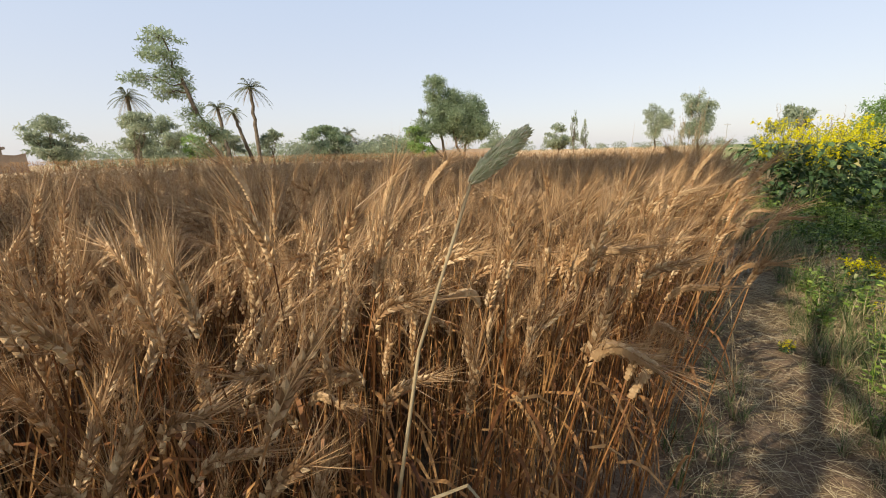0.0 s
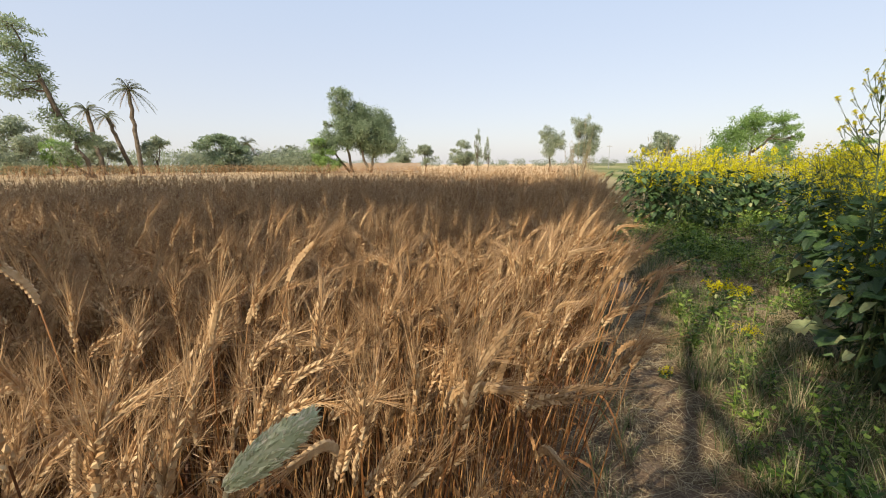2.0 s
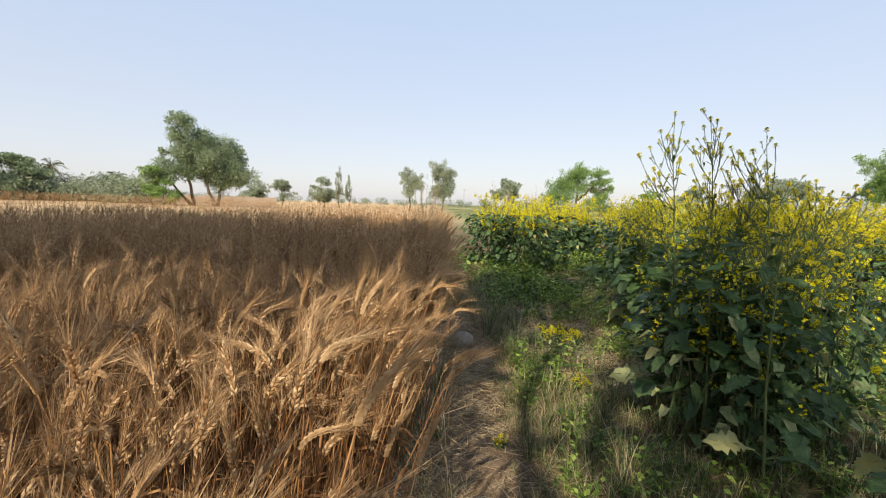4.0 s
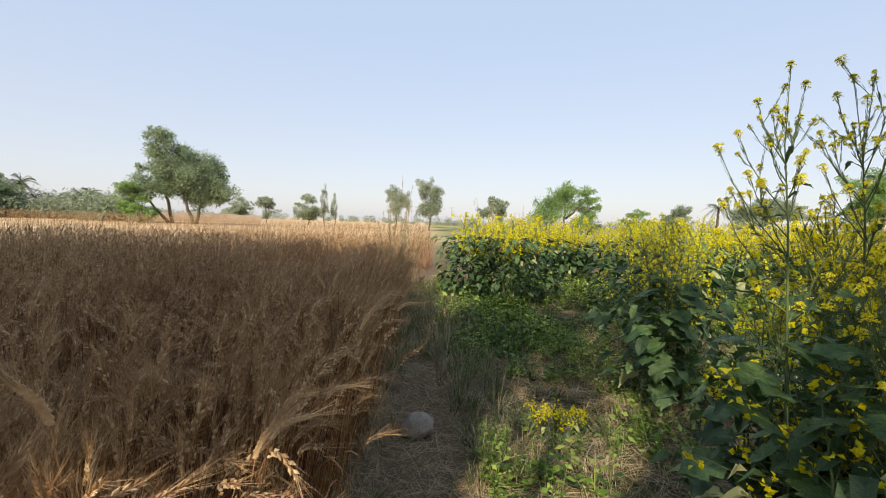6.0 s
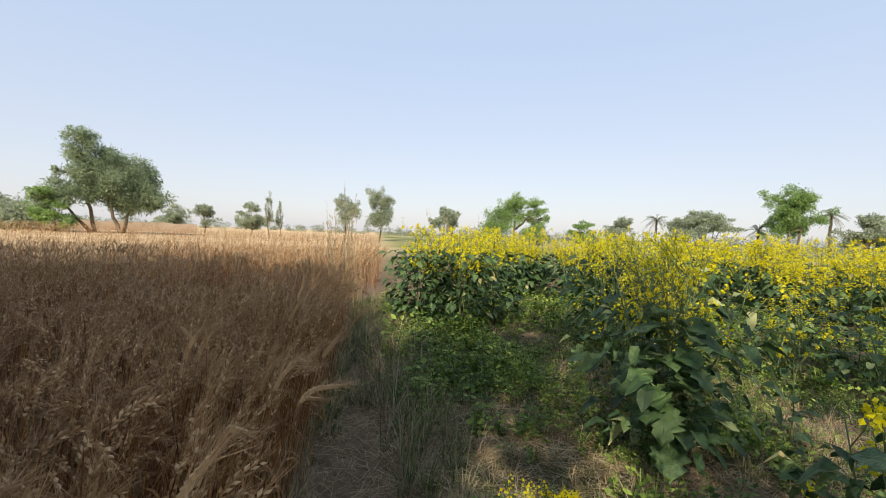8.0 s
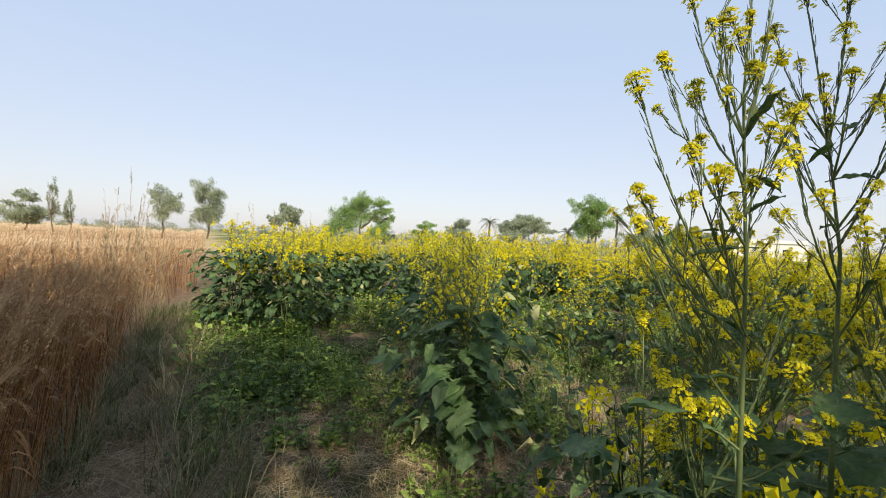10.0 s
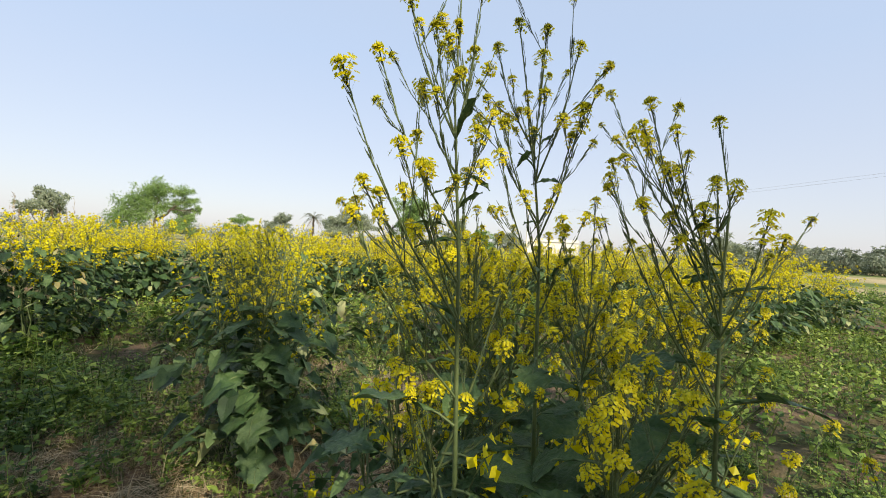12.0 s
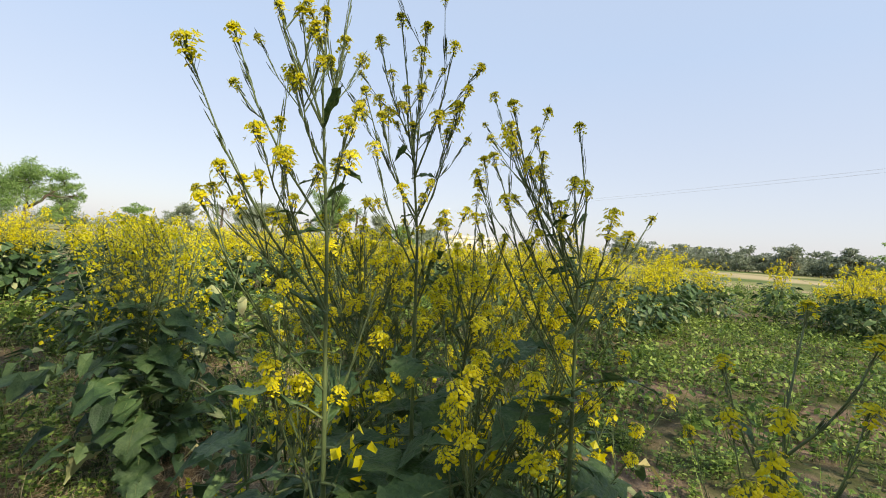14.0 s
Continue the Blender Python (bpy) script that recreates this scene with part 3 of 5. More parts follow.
palm("date palm in the far tree line", place(99.2, 100), h_at(1.2, 100), (0.0, 0), 30, 30, 2.5)

# dusty foliage; its extra paleness is distance haze carried by the leaf colours
TREES = [
    ("round dark tree by a mud wall", -71.0, 62, 4.4, 6.0, M_HAZY_GREYTREE, 1, 0.12, 10),
    ("dusty shrub under the palms", -64.5, 56, 4.6, 5.5, M_HAZY_GREYTREE, 2, 0.10, 10),
    ("dusty dark tree under the palms", -61.6, 64, 4.6, 6.0, M_HAZY_GREYTREE, 1, 0.12, 9),
    ("yellow-green shrub at the foot of an acacia", -59.6, 54, 2.6, 3.4, M_HAZY_BRIGHTTREE, 2, 0.10, 8),
    ("dusty dark shrub beneath palms", -56.4, 62, 2.9, 5.0, M_HAZY_GREYTREE, 2, 0.10, 9),
    ("low dusty tree beyond the wheat", -50.8, 62, 3.2, 3.4, M_HAZY_GREYTREE, 1, 0.15, 7),
    ("round dusty tree beyond the wheat", -45.1, 66, 3.4, 7.2, M_HAZY_ACACIA, 2, 0.10, 14),
    ("bright green small tree", -34.0, 66, 2.9, 4.0, M_HAZY_BRIGHTTREE, 1, 0.2, 8),
    ("round grey-green tree in the fields", -14.9, 80, 3.0, 5.2, M_HAZY_GREYTREE, 1, 0.14, 9),
    ("dark bush against the field edge", -22.6, 84, 2.3, 6.0, M_HAZY_GREYTREE, 2, 0.10, 9),
    ("dark tree in the fields", -19.8, 84, 2.5, 4.2, M_HAZY_GREYTREE, 1, 0.12, 8),
    ("thin grey tree above the mustard", 9.0, 62, 3.3, 4.2, M_HAZY_GREYTREE, 2, 0.2, 8),
    ("grey-green low tree behind the mustard", 20.2, 78, 2.6, 5.0, M_HAZY_GREYTREE, 2, 0.1, 8),
    ("small tree behind the mustard", 26.0, 84, 2.3, 5.0, M_HAZY_BRIGHTTREE, 1, 0.15, 7),
    ("grey-green tree behind the mustard", 30.6, 90, 2.8, 6.0, M_HAZY_GREYTREE, 1, 0.14, 9),
    ("broad dusty acacia behind the mustard", 38.4, 82, 3.4, 9.0, M_HAZY_GREYTREE, 3, 0.12, 14),
    ("olive-brown broad tree behind mustard", 52.6, 84, 3.3, 6.4, M_HAZY_GREYTREE, 2, 0.12, 10),
    ("light green low tree", 55.2, 84, 2.2, 6.0, M_HAZY_BRIGHTTREE, 2, 0.12, 9),
    ("dark green low tree by a pale house", 59.5, 92, 2.0, 8.0, M_HAZY_GREYTREE, 2, 0.12, 10),
    ("dark green tree at the field edge", 106.8, 70, 3.0, 6.5, M_HAZY_BRIGHTTREE, 2, 0.12, 10),
    ("dark round tree over the mustard", 83.4, 90, 3.0, 6.5, M_HAZY_GREYTREE, 1, 0.12, 10),
]
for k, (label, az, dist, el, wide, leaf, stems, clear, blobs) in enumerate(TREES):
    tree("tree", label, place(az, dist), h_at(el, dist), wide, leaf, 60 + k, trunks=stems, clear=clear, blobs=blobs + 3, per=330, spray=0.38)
tree("tree", "small round-crowned tree on a bare thin trunk", place(-3.9, 65), h_at(4.4, 65), 4.3, M_HAZY_GREYTREE, 41, clear=0.42, blobs=10, per=620, spray=0.24, trunk_r=0.10, group="pair of young trees")
tree("tree", "taller round-crowned tree on a bare thin trunk", place(0.35, 67), h_at(5.2, 67), 4.9, M_HAZY_GREYTREE, 42, clear=0.34, blobs=12, per=620, spray=0.24, trunk_r=0.11, tall=1.2, group="pair of young trees")
tree("tree", "slim tall tree in the fields", place(-12.9, 78), h_at(4.5, 78), 1.7, M_HAZY_GREYTREE, 43, clear=0.3, blobs=8, per=420, spray=0.28, trunk_r=0.08)
tree("tree", "slim small tree in the fields", place(-11.7, 78), h_at(3.4, 78), 1.6, M_HAZY_GREYTREE, 44, clear=0.2, blobs=7, per=420, spray=0.28, trunk_r=0.07)
tree("tree", "tall bright green tree with clumped crown", place(46.4, 80), h_at(6.2, 80), 7.8, M_HAZY_BRIGHTTREE, 46, trunks=2, clear=0.3, blobs=16, per=460, spray=0.32)

# added trees, unseen behind the viewer, whose crowns shade the path and part of the wheat
SHADE = [(-21.0, -4.0, 15.5, 7.0, 0.45, 300), (-15.6, -4.4, 15.5, 7.2, 0.45, 300), (-11.0, -4.4, 13.0, 5.6, 0.5, 300), (-8.6, -4.6, 11.0, 4.4, 0.52, 260), (-6.9, -4.8, 11.0, 3.6, 0.58, 260), (-5.0, -5.3, 10.4, 3.1, 0.59, 260),
         (-1.68, -7.3, 8.4, 2.8, 0.57, 42), (-1.6, -4.2, 9.8, 3.7, 0.58, 26), (1.9, -5.6, 9.0, 5.0, 0.62, 30), (-3.0, -4.75, 8.0, 1.7, 0.70, 170), (-5.1, -8.3, 7.8, 2.6, 0.66, 55)]
for k, (x, y, hh, wide, bare, full) in enumerate(SHADE):
    tree("shade_tree", "unseen leafy tree behind the viewer, added to cast shade", Vector((x, y, 0)), hh, wide, M_HAZY_ACACIA, 80 + k, clear=bare, blobs=20, per=full, spray=0.42, trunk_r=0.09 + 0.006 * hh if full > 100 else 0.04, group="shade trees", low=0.22)


def far_woods(name, label, az0, az1, dist, el0, el1, leaf, seed, n):
    r = np.random.default_rng(seed)
    g = Geo()
    blobs = []
    for k in range(n):
        az = az0 + (az1 - az0) * (k + r.uniform(0, 1)) / n
        d = dist * r.uniform(0.96, 1.08)
        top = h_at(el0 + (el1 - el0) * r.uniform(0, 1), d)
        c = place(az, d)
        w = r.uniform(1.4, 2.8)
        blobs.append((np.array([c.x, c.y, top * 0.62]), np.array([w, w, top * 0.34])))
        blobs.append((np.array([c.x + r.normal(0, 1), c.y + r.normal(0, 1), top * 0.25]), np.array([w, w, top * 0.26])))
    leaf_cloud(g, r, blobs, 75, 0.5)
    tagged(part(name, g, leaf), label, "woods", kind="stuff")


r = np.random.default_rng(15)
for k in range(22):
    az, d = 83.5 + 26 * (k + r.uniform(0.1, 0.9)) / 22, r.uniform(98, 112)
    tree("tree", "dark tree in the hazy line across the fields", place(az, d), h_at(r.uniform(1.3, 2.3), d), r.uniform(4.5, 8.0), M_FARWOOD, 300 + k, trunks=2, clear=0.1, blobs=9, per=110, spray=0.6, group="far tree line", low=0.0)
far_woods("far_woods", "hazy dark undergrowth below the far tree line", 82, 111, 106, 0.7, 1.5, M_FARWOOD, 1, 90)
far_woods("far_woods", "low dusty thicket beyond the wheat", -48, -33.5, 66, 1.2, 2.4, M_HAZY_GREYTREE, 2, 34)
far_woods("far_woods", "low dusty thicket at the field edge", -70, -46, 76, 1.2, 2.2, M_HAZY_GREYTREE, 3, 22)
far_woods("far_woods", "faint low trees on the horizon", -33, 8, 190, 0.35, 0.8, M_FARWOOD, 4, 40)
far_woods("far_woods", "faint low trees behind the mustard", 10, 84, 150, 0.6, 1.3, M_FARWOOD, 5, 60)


# ---- buildings, wires ----
def box(g, lo, hi, mat=0):
    (a, b, c), (d, e, f) = lo, hi
    v = [(a, b, c), (d, b, c), (d, e, c), (a, e, c), (a, b, f), (d, b, f), (d, e, f), (a, e, f)]
    q = [(0, 3, 2, 1), (4, 5, 6, 7), (0, 1, 5, 4), (1, 2, 6, 5), (2, 3, 7, 6), (3, 0, 4, 7)]
    g.add(v, [t for a, b, c, d in q for t in ((a, b, c), (a, c, d))], mat)


def house(label, at, yaw, w, d, h, wall_mat, openings):
    root = new("house")
    root.matrix_world = Matrix.Translation(at) @ Matrix.Rotation(radians(yaw), 4, "Z")
    tagged(root, label, "house")
    xs = sorted(openings)
    x = -w / 2
    t = 0.3

    def slab(lo, hi):
        g = Geo()
        box(g, lo, hi)
        part("wall", g, wall_mat, root)

    for ox, ow, z0, z1 in xs:
        slab((x, -d / 2, 0), (ox, -d / 2 + t, h))
        if z0 > 0:
            slab((ox, -d / 2, 0), (ox + ow, -d / 2 + t, z0))
        slab((ox, -d / 2, z1), (ox + ow, -d / 2 + t, h))
        x = ox + ow
    slab((x, -d / 2, 0), (w / 2, -d / 2 + t, h))
    slab((-w / 2, d / 2 - t, 0), (w / 2, d / 2, h))
    slab((-w / 2, -d / 2 + t, 0), (-w / 2 + t, d / 2 - t, h))
    slab((w / 2 - t, -d / 2 + t, 0), (w / 2, d / 2 - t, h))
    r = Geo()
    box(r, (-w / 2 - 0.25, -d / 2 - 0.25, h), (w / 2 + 0.25, d / 2 + 0.25, h + 0.22))
    box(r, (-w / 2, -d / 2, h + 0.22), (w / 2, -d / 2 + 0.2, h + 0.7))
    part("roof", r, wall_mat, root)
    for ox, ow, z0, z1 in xs:
        wg = Geo()
        box(wg, (ox + 0.02, -d / 2 + 0.15, z0 + 0.02), (ox + ow - 0.02, -d / 2 + 0.2, z1 - 0.02))
        part("window" if z0 > 0 else "door", wg, M_DARK, root)
    return root


house("pale flat-roofed farmhouse behind the mustard", place(64.6, 118), -64, 13, 7, 3.4, M_LIME, [(-4.5, 1.2, 1.0, 2.2), (-1.0, 1.1, 0.0, 2.1), (2.6, 1.2, 1.0, 2.2)])
house("grey mud-brick shed with a dark doorway", place(-78.5, 62), 78, 7.5, 5, 2.7, M_MUD, [(-2.6, 1.8, 0.0, 1.9)])


def mud_wall(label, az0, az1, dist, height, seed):
    r = np.random.default_rng(seed)
    a, b = np.array(place(az0, dist)), np.array(place(az1, dist))
    n = 14
    g = Geo()
    sd = unit(np.array([-(b - a)[1], (b - a)[0], 0])) * 0.18
    pts = [a + (b - a) * k / n for k in range(n + 1)]
    hs = height * (1 + r.normal(0, 0.07, n + 1))
    v, f = [], []
    for p, hh in zip(pts, hs):
        v += [p - sd, p + sd, p + sd * 0.8 + (0, 0, hh), p - sd * 0.8 + (0, 0, hh)]
    for k in range(n):
        o = 4 * k
        for i in range(4):
            j = (i + 1) % 4
            f += [(o + i, o + j, o + 4 + j), (o + i, o + 4 + j, o + 4 + i)]
    f += [(0, 2, 1), (0, 3, 2), (4 * n, 4 * n + 1, 4 * n + 2), (4 * n, 4 * n + 2, 4 * n + 3)]
    g.add(v, f)
    tagged(part("mud_wall", g, M_MUD), label, "wall")


mud_wall("low crumbling mud wall under the acacia", -35.5, -20.5, 76, 1.55, 1)
mud_wall("low grey mud wall by the palms", -84, -73.4, 58, 2.2, 2)


def power_line():
    a, b = Vector((16.2, -24.6, 0)), Vector((61.5, 33.7, 0))
    for p in (a, b):
        root = new("utility_pole")
        root.location = p
        tagged(root, "thin concrete utility pole carrying two wires", "pole", "power line")
        g = Geo()
        tube(g, [(0, 0, -0.2), (0, 0, 4), (0, 0, 7.2)], [0.14, 0.12, 0.09], 8)
        part("post", g, M_LIME, root, smooth=True)
        c = Geo()
        box(c, (-0.5, -0.04, 6.75), (0.5, 0.04, 6.85))
        part("crossarm", c, M_METAL, root)
    for k, off in enumerate((-0.45, 0.45)):
        g = Geo()
        s = np.linspace(0, 1, 30)
        d = (b - a).normalized()
        sd = Vector((-d.y, d.x, 0)) * off
        pts = [np.array(a.lerp(b, u) + sd) + np.array([0, 0, 6.9 - 0.35 * k - 1.6 * u * (1 - u)]) for u in s]
        tube(g, pts, [0.005] * 30, 4)
        tagged(part("power_wire", g, M_WIRE), "thin dark overhead electric wire", "wire", "power line")


power_line()
pole = new("utility_pole")
pole.location = place(3.3, 92)
tagged(pole, "thin pale pole with a short crossarm", "pole")
g = Geo()
tube(g, [(0, 0, -0.2), (0, 0, 2), (0, 0, 4.6)], [0.06, 0.055, 0.05], 8)
part("post", g, M_METAL, pole)
g = Geo()
box(g, (-0.5, -0.04, 4.35), (0.5, 0.04, 4.45))
part("crossarm", g, M_METAL, pole)


# ---- mustard ----
def mustard_leaf(seed, lobed=True, curl=0.5):
    """A broad toothed leaf, 1 long along x, on a short stalk, drooping along its length."""
    r = np.random.default_rng(seed)
    g = Geo()
    n, c = 17, 7
    u = np.linspace(0, 1, n)
    width = 0.27 * np.sin(np.pi * np.clip((u - 0.06) / 0.95, 0, 1) ** 1.15) ** 0.9
    if lobed:
        width *= 1 + 0.24 * np.cos(np.arange(n) * math.pi) * (u > 0.12) * (1 - 0.5 * u)
        width[(u > 0.1) & (u < 0.34)] *= 0.62
    width = np.maximum(width * (1 + r.normal(0, 0.10, n)), 0.012)
    v = []
    for i in range(n):
        for k in range(c):
            s = (k - (c - 1) / 2) / ((c - 1) / 2)
            zz = 0.16 * u[i] - curl * u[i] ** 2 * 0.55 + 0.10 * abs(s) * width[i] * 4 * 0.35 + 0.035 * math.sin(13 * u[i] + 3 * s + seed) * abs(s) + 0.010 * math.sin(31 * u[i] + 5 * s)
            v.append((u[i] * (1 - 0.14 * curl * u[i]) - abs(s) * 0.03, s * width[i] * (1 + 0.1 * r.normal()), zz))
    f = []
    for i in range(n - 1):
        for k in range(c - 1):
            a = i * c + k
            f += [(a, a + c, a + 1), (a + 1, a + c, a + c + 1)]
    g.add(v, f, 0)
    tube(g, [(-0.22, 0, -0.06), (0, 0, 0), (0.35, 0, 0.055 - curl * 0.065), (0.8, 0, 0.12 - curl * 0.35)], [0.016, 0.014, 0.009, 0.003], 4, 1, False)
    return g


LEAVES = [mesh_of("leaf", mustard_leaf(500 + k, k != 3, (0.35, 0.8, 0.6, 0.3, 1.1)[k]), [M_LEAF, M_STEM], True) for k in range(5)]
OLD_LEAVES = [mesh_of("old_leaf", mustard_leaf(520 + k, True, (0.9, 1.3)[k]), [M_OLDLEAF, M_STEM], True) for k in range(2)]


def petal(g, c, out, up, size, mat=0):
    out, up = unit(out), unit(up)
    sd = np.cross(out, up)
    pts = [(0.08, 0), (0.66, -0.48), (1.02, -0.24), (1.02, 0.24), (0.66, 0.48)]
    v = [c + out * size * a + sd * size * b + up * size * (0.46 * a - 0.34 * a * a + 0.10 * abs(b)) for a, b in pts]
    g.add(v, [(0, 1, 4), (1, 3, 4), (1, 2, 3)], mat)


def flower(g, r, c, axis, size):
    axis = unit(axis)
    a = unit(np.cross(axis, r.normal(0, 1, 3)))
    b = np.cross(axis, a)
    for k in range(4):
        w = k * math.pi / 2 + 0.35 * (k % 2)
        petal(g, c, math.cos(w) * a + math.sin(w) * b, axis, size * r.uniform(0.85, 1.1), 0)
    if r.random() < 0.35:
        spindle(g, c + axis * size * 0.35, axis, size * 0.7, size * 0.22, 1)


def flower_head(seed, n_open, n_buds, size=0.0085, stretch=1.0):
    """A raceme along z: a dome of buds, open four-petalled flowers on stalks below."""
    r = np.random.default_rng(seed)
    g = Geo()
    for k in range(n_open):
        a = k * 2.399 + r.normal(0, 0.2)
        z = 0.002 - 0.035 * stretch * (k / max(1, n_open)) ** 1.5 * r.uniform(0.7, 1.2)
        rad = (0.005 + 0.009 * r.uniform(0, 1)) if stretch < 0.85 else (0.006 + 0.012 * r.uniform(0, 1))
        d = np.array([math.cos(a), math.sin(a), 0])
        c = d * rad + np.array([0, 0, z + 0.006])
        flower(g, r, c, d + np.array([0, 0, r.uniform(0.8, 2.2)]), size)
        ribbon(g, [(0, 0, z - 0.008), c], [0.001, 0.001], (-d[1], d[0], 0), 2)
    for k in range(n_buds):
        a = k * 2.399
        rr = 0.0085 * math.sqrt(k / max(1, n_buds))
        spindle(g, (rr * math.cos(a), rr * math.sin(a), 0.011 - 0.6 * rr), (math.cos(a) * rr * 40, math.sin(a) * rr * 40, 1), 0.0085, 0.0046, 1)
    tube(g, [(0, 0, -0.045 * stretch), (0, 0, 0.006)], [0.0012, 0.0009], 4, 2, False)
    return g


HEADS = [mesh_of("flower_head", flower_head(540 + k, n, b, sz, st), [M_PETAL, M_BUD, M_STEM]) for k, (n, b, sz, st) in enumerate([(14, 20, 0.0057, 0.7), (16, 18, 0.0060, 0.8), (19, 14, 0.0064, 0.9), (22, 12, 0.0066, 1.1), (28, 10, 0.0067, 1.7), (12, 24, 0.0054, 0.7)])]


def pods(g, r, pts, every, mat=0):
    """Slim upright seed pods along a branch."""
    pts = np.asarray(pts)
    ln = np.linalg.norm(pts[-1] - pts[0])
    n = int(ln / every)
    s = np.linspace(0, 1, len(pts))
    for k in range(n):
        u = r.uniform(0.15, 0.97)
        c = np.array([np.interp(u, s, pts[:, j]) for j in range(3)])
        t = unit(pts[-1] - pts[0])
        a = unit(np.cross(t, r.normal(0, 1, 3)))
        e = c + a * 0.0026 + t * 0.006
        tip = e + unit(t + 0.05 * a) * r.uniform(0.010, 0.018)
        tube(g, [c, e, (e + tip) / 2, tip], [0.0003, 0.0005, 0.0008, 0.0002], 3, mat, False)


def head_pose(p, d, scale, spin):
    q = Vector(d).to_track_quat("Z", "Y").to_matrix().to_4x4()
    return Matrix.Translation(p) @ q @ Matrix.Rotation(spin, 4, "Z") @ Matrix.Scale(scale, 4)


def near_mustard(label, base, crown, top, tips, seed, leaf_zone=(0.15, 1.12), n_leaves=14, yellow=0.35, leaf_size=(0.10, 0.20), sub=3, old=1, extra=3, reach=0.12):
    """A tall mustard plant: one main stem, a branch to each tip, side twigs with a flower head each, toothed leaves below."""
    r = np.random.default_rng(seed)
    root = new("mustard_plant")
    base = np.array(base, float)
    root.location = base
    tagged(root, label, "mustard plant", "tall mustard plants")
    crown, top = np.array(crown) - base, np.array(top) - base
    mid = crown * 0.5 + r.normal(0, 0.012, 3)
    spine = np.array([(0, 0, -0.05), mid * 0.5, mid, (mid + crown) / 2, crown, (crown + top) / 2 + r.normal(0, 0.008, 3), top])
    g = Geo()
    tube(g, spine, [0.0065, 0.006, 0.0052, 0.004, 0.0025, 0.0015, 0.0009], 7)
    pods(g, r, spine[4:], 0.012)
    part("main_stem", g, M_STEM, root, smooth=True)

    def spine_at(z):
        return np.array([np.interp(z, spine[:, 2], spine[:, j]) for j in range(3)])

    def put_head(p, d, kind, sc):
        part("flower_head", HEADS[kind], None, root, at=head_pose(p, d, sc, r.uniform(0, 6.28)))

    put_head(top, top - crown, 0, 0.8)
    for k in range(extra):
        a = r.uniform(0, 6.283)
        q = r.uniform(0.4, 1.0) * reach
        tips = tips + [tuple(base + crown + np.array([math.cos(a) * q, math.sin(a) * q, r.uniform(0.02, (top - crown)[2] * 0.85)]))]
    for tip in tips:
        tip = np.array(tip) - base
        z0 = max(0.25, tip[2] - 0.04 - 1.25 * np.hypot(*(tip - spine_at(tip[2]))[:2]) - r.uniform(0, 0.05))
        a = spine_at(min(z0, crown[2] + 0.16))
        out = tip - a
        m1 = a + out * 0.38 + np.array([out[0] * 0.06, out[1] * 0.06, -0.012])
        m2 = a + out * 0.72 + np.array([out[0] * 0.05, out[1] * 0.05, -0.015])
        br = np.array([a, (a + m1) / 2, m1, m2, tip])
        g = Geo()
        tube(g, br, [0.0019, 0.0017, 0.0014, 0.0011, 0.0007], 5)
        pods(g, r, br[1:], 0.007)
        b_ob = part("branch", g, M_STEM, root, smooth=True)
        low = tip[2] < 1.36
        put_head(tip, tip - m2, r.choice([2, 3, 3, 2, 4]) if low or r.random() < yellow else r.choice([0, 1, 5]), r.uniform(0.64, 0.9))
        for _ in range(sub):
            u = r.uniform(0.35, 0.85)
            c = np.array([np.interp(u, np.linspace(0, 1, 5), br[:, j]) for j in range(3)])
            sw = r.normal(0, 1, 3) * np.array([1, 1, 0.2])
            e = c + unit(unit(out) * 0.55 + unit(sw) * 0.62 + np.array([0, 0, 0.45])) * r.uniform(0.05, 0.13) * min(1.6, max(1.0, reach / 0.12))
            g = Geo()
            tb = np.array([c, (c + e) / 2 - (0, 0, 0.008), e])
            tube(g, tb, [0.0010, 0.0008, 0.0006], 4)
            pods(g, r, tb, 0.010)
            part("twig", g, M_STEM, root, smooth=True)
            put_head(e, e - c, r.choice([1, 2, 3]) if r.random() < yellow + 0.25 * (e[2] < 1.3) else r.choice([0, 5, 1]), r.uniform(0.45, 0.78))
        # a narrow leaf where the branch leaves the stem
        for q in (0.0, 0.45)[: r.integers(0, 3) if reach < 0.15 else 1]:
            d = math.atan2(out[1], out[0]) + r.normal(0, 1.1)
            ln = r.uniform(0.04, 0.078)
            part("leaf", LEAVES[3], None, root, at=Matrix.Translation(a + out * q) @ Euler((r.normal(0, 0.3), r.uniform(-0.8, 0.4), d)).to_matrix().to_4x4() @ Matrix.Diagonal((ln, ln * 0.34, ln, 1)))
    for k in range(n_leaves):
        z = leaf_zone[0] + (leaf_zone[1] - leaf_zone[0]) * (k + r.uniform(0, 1)) / n_leaves
        a = k * 2.399 + r.normal(0, 0.4)
        ln = leaf_size[1] + (leaf_size[0] - leaf_size[1]) * (z - leaf_zone[0]) / (leaf_zone[1] - leaf_zone[0])
        ln *= r.uniform(0.8, 1.2)
        m = Matrix.Translation(spine_at(z) + np.array([math.cos(a), math.sin(a), 0.25]) * ln * 0.2) @ Euler((r.normal(0, 0.25), r.uniform(-0.45, 0.35), a)).to_matrix().to_4x4() @ Matrix.Scale(ln, 4)
        if k % 5 == 1 and k < 5 * old:
            part("leaf", OLD_LEAVES[(k // 5) % 2], None, root, "yellowing drooping lower leaf", at=m)
        else:
            part("leaf", LEAVES[r.integers(0, 5)], None, root, at=m)
    return root


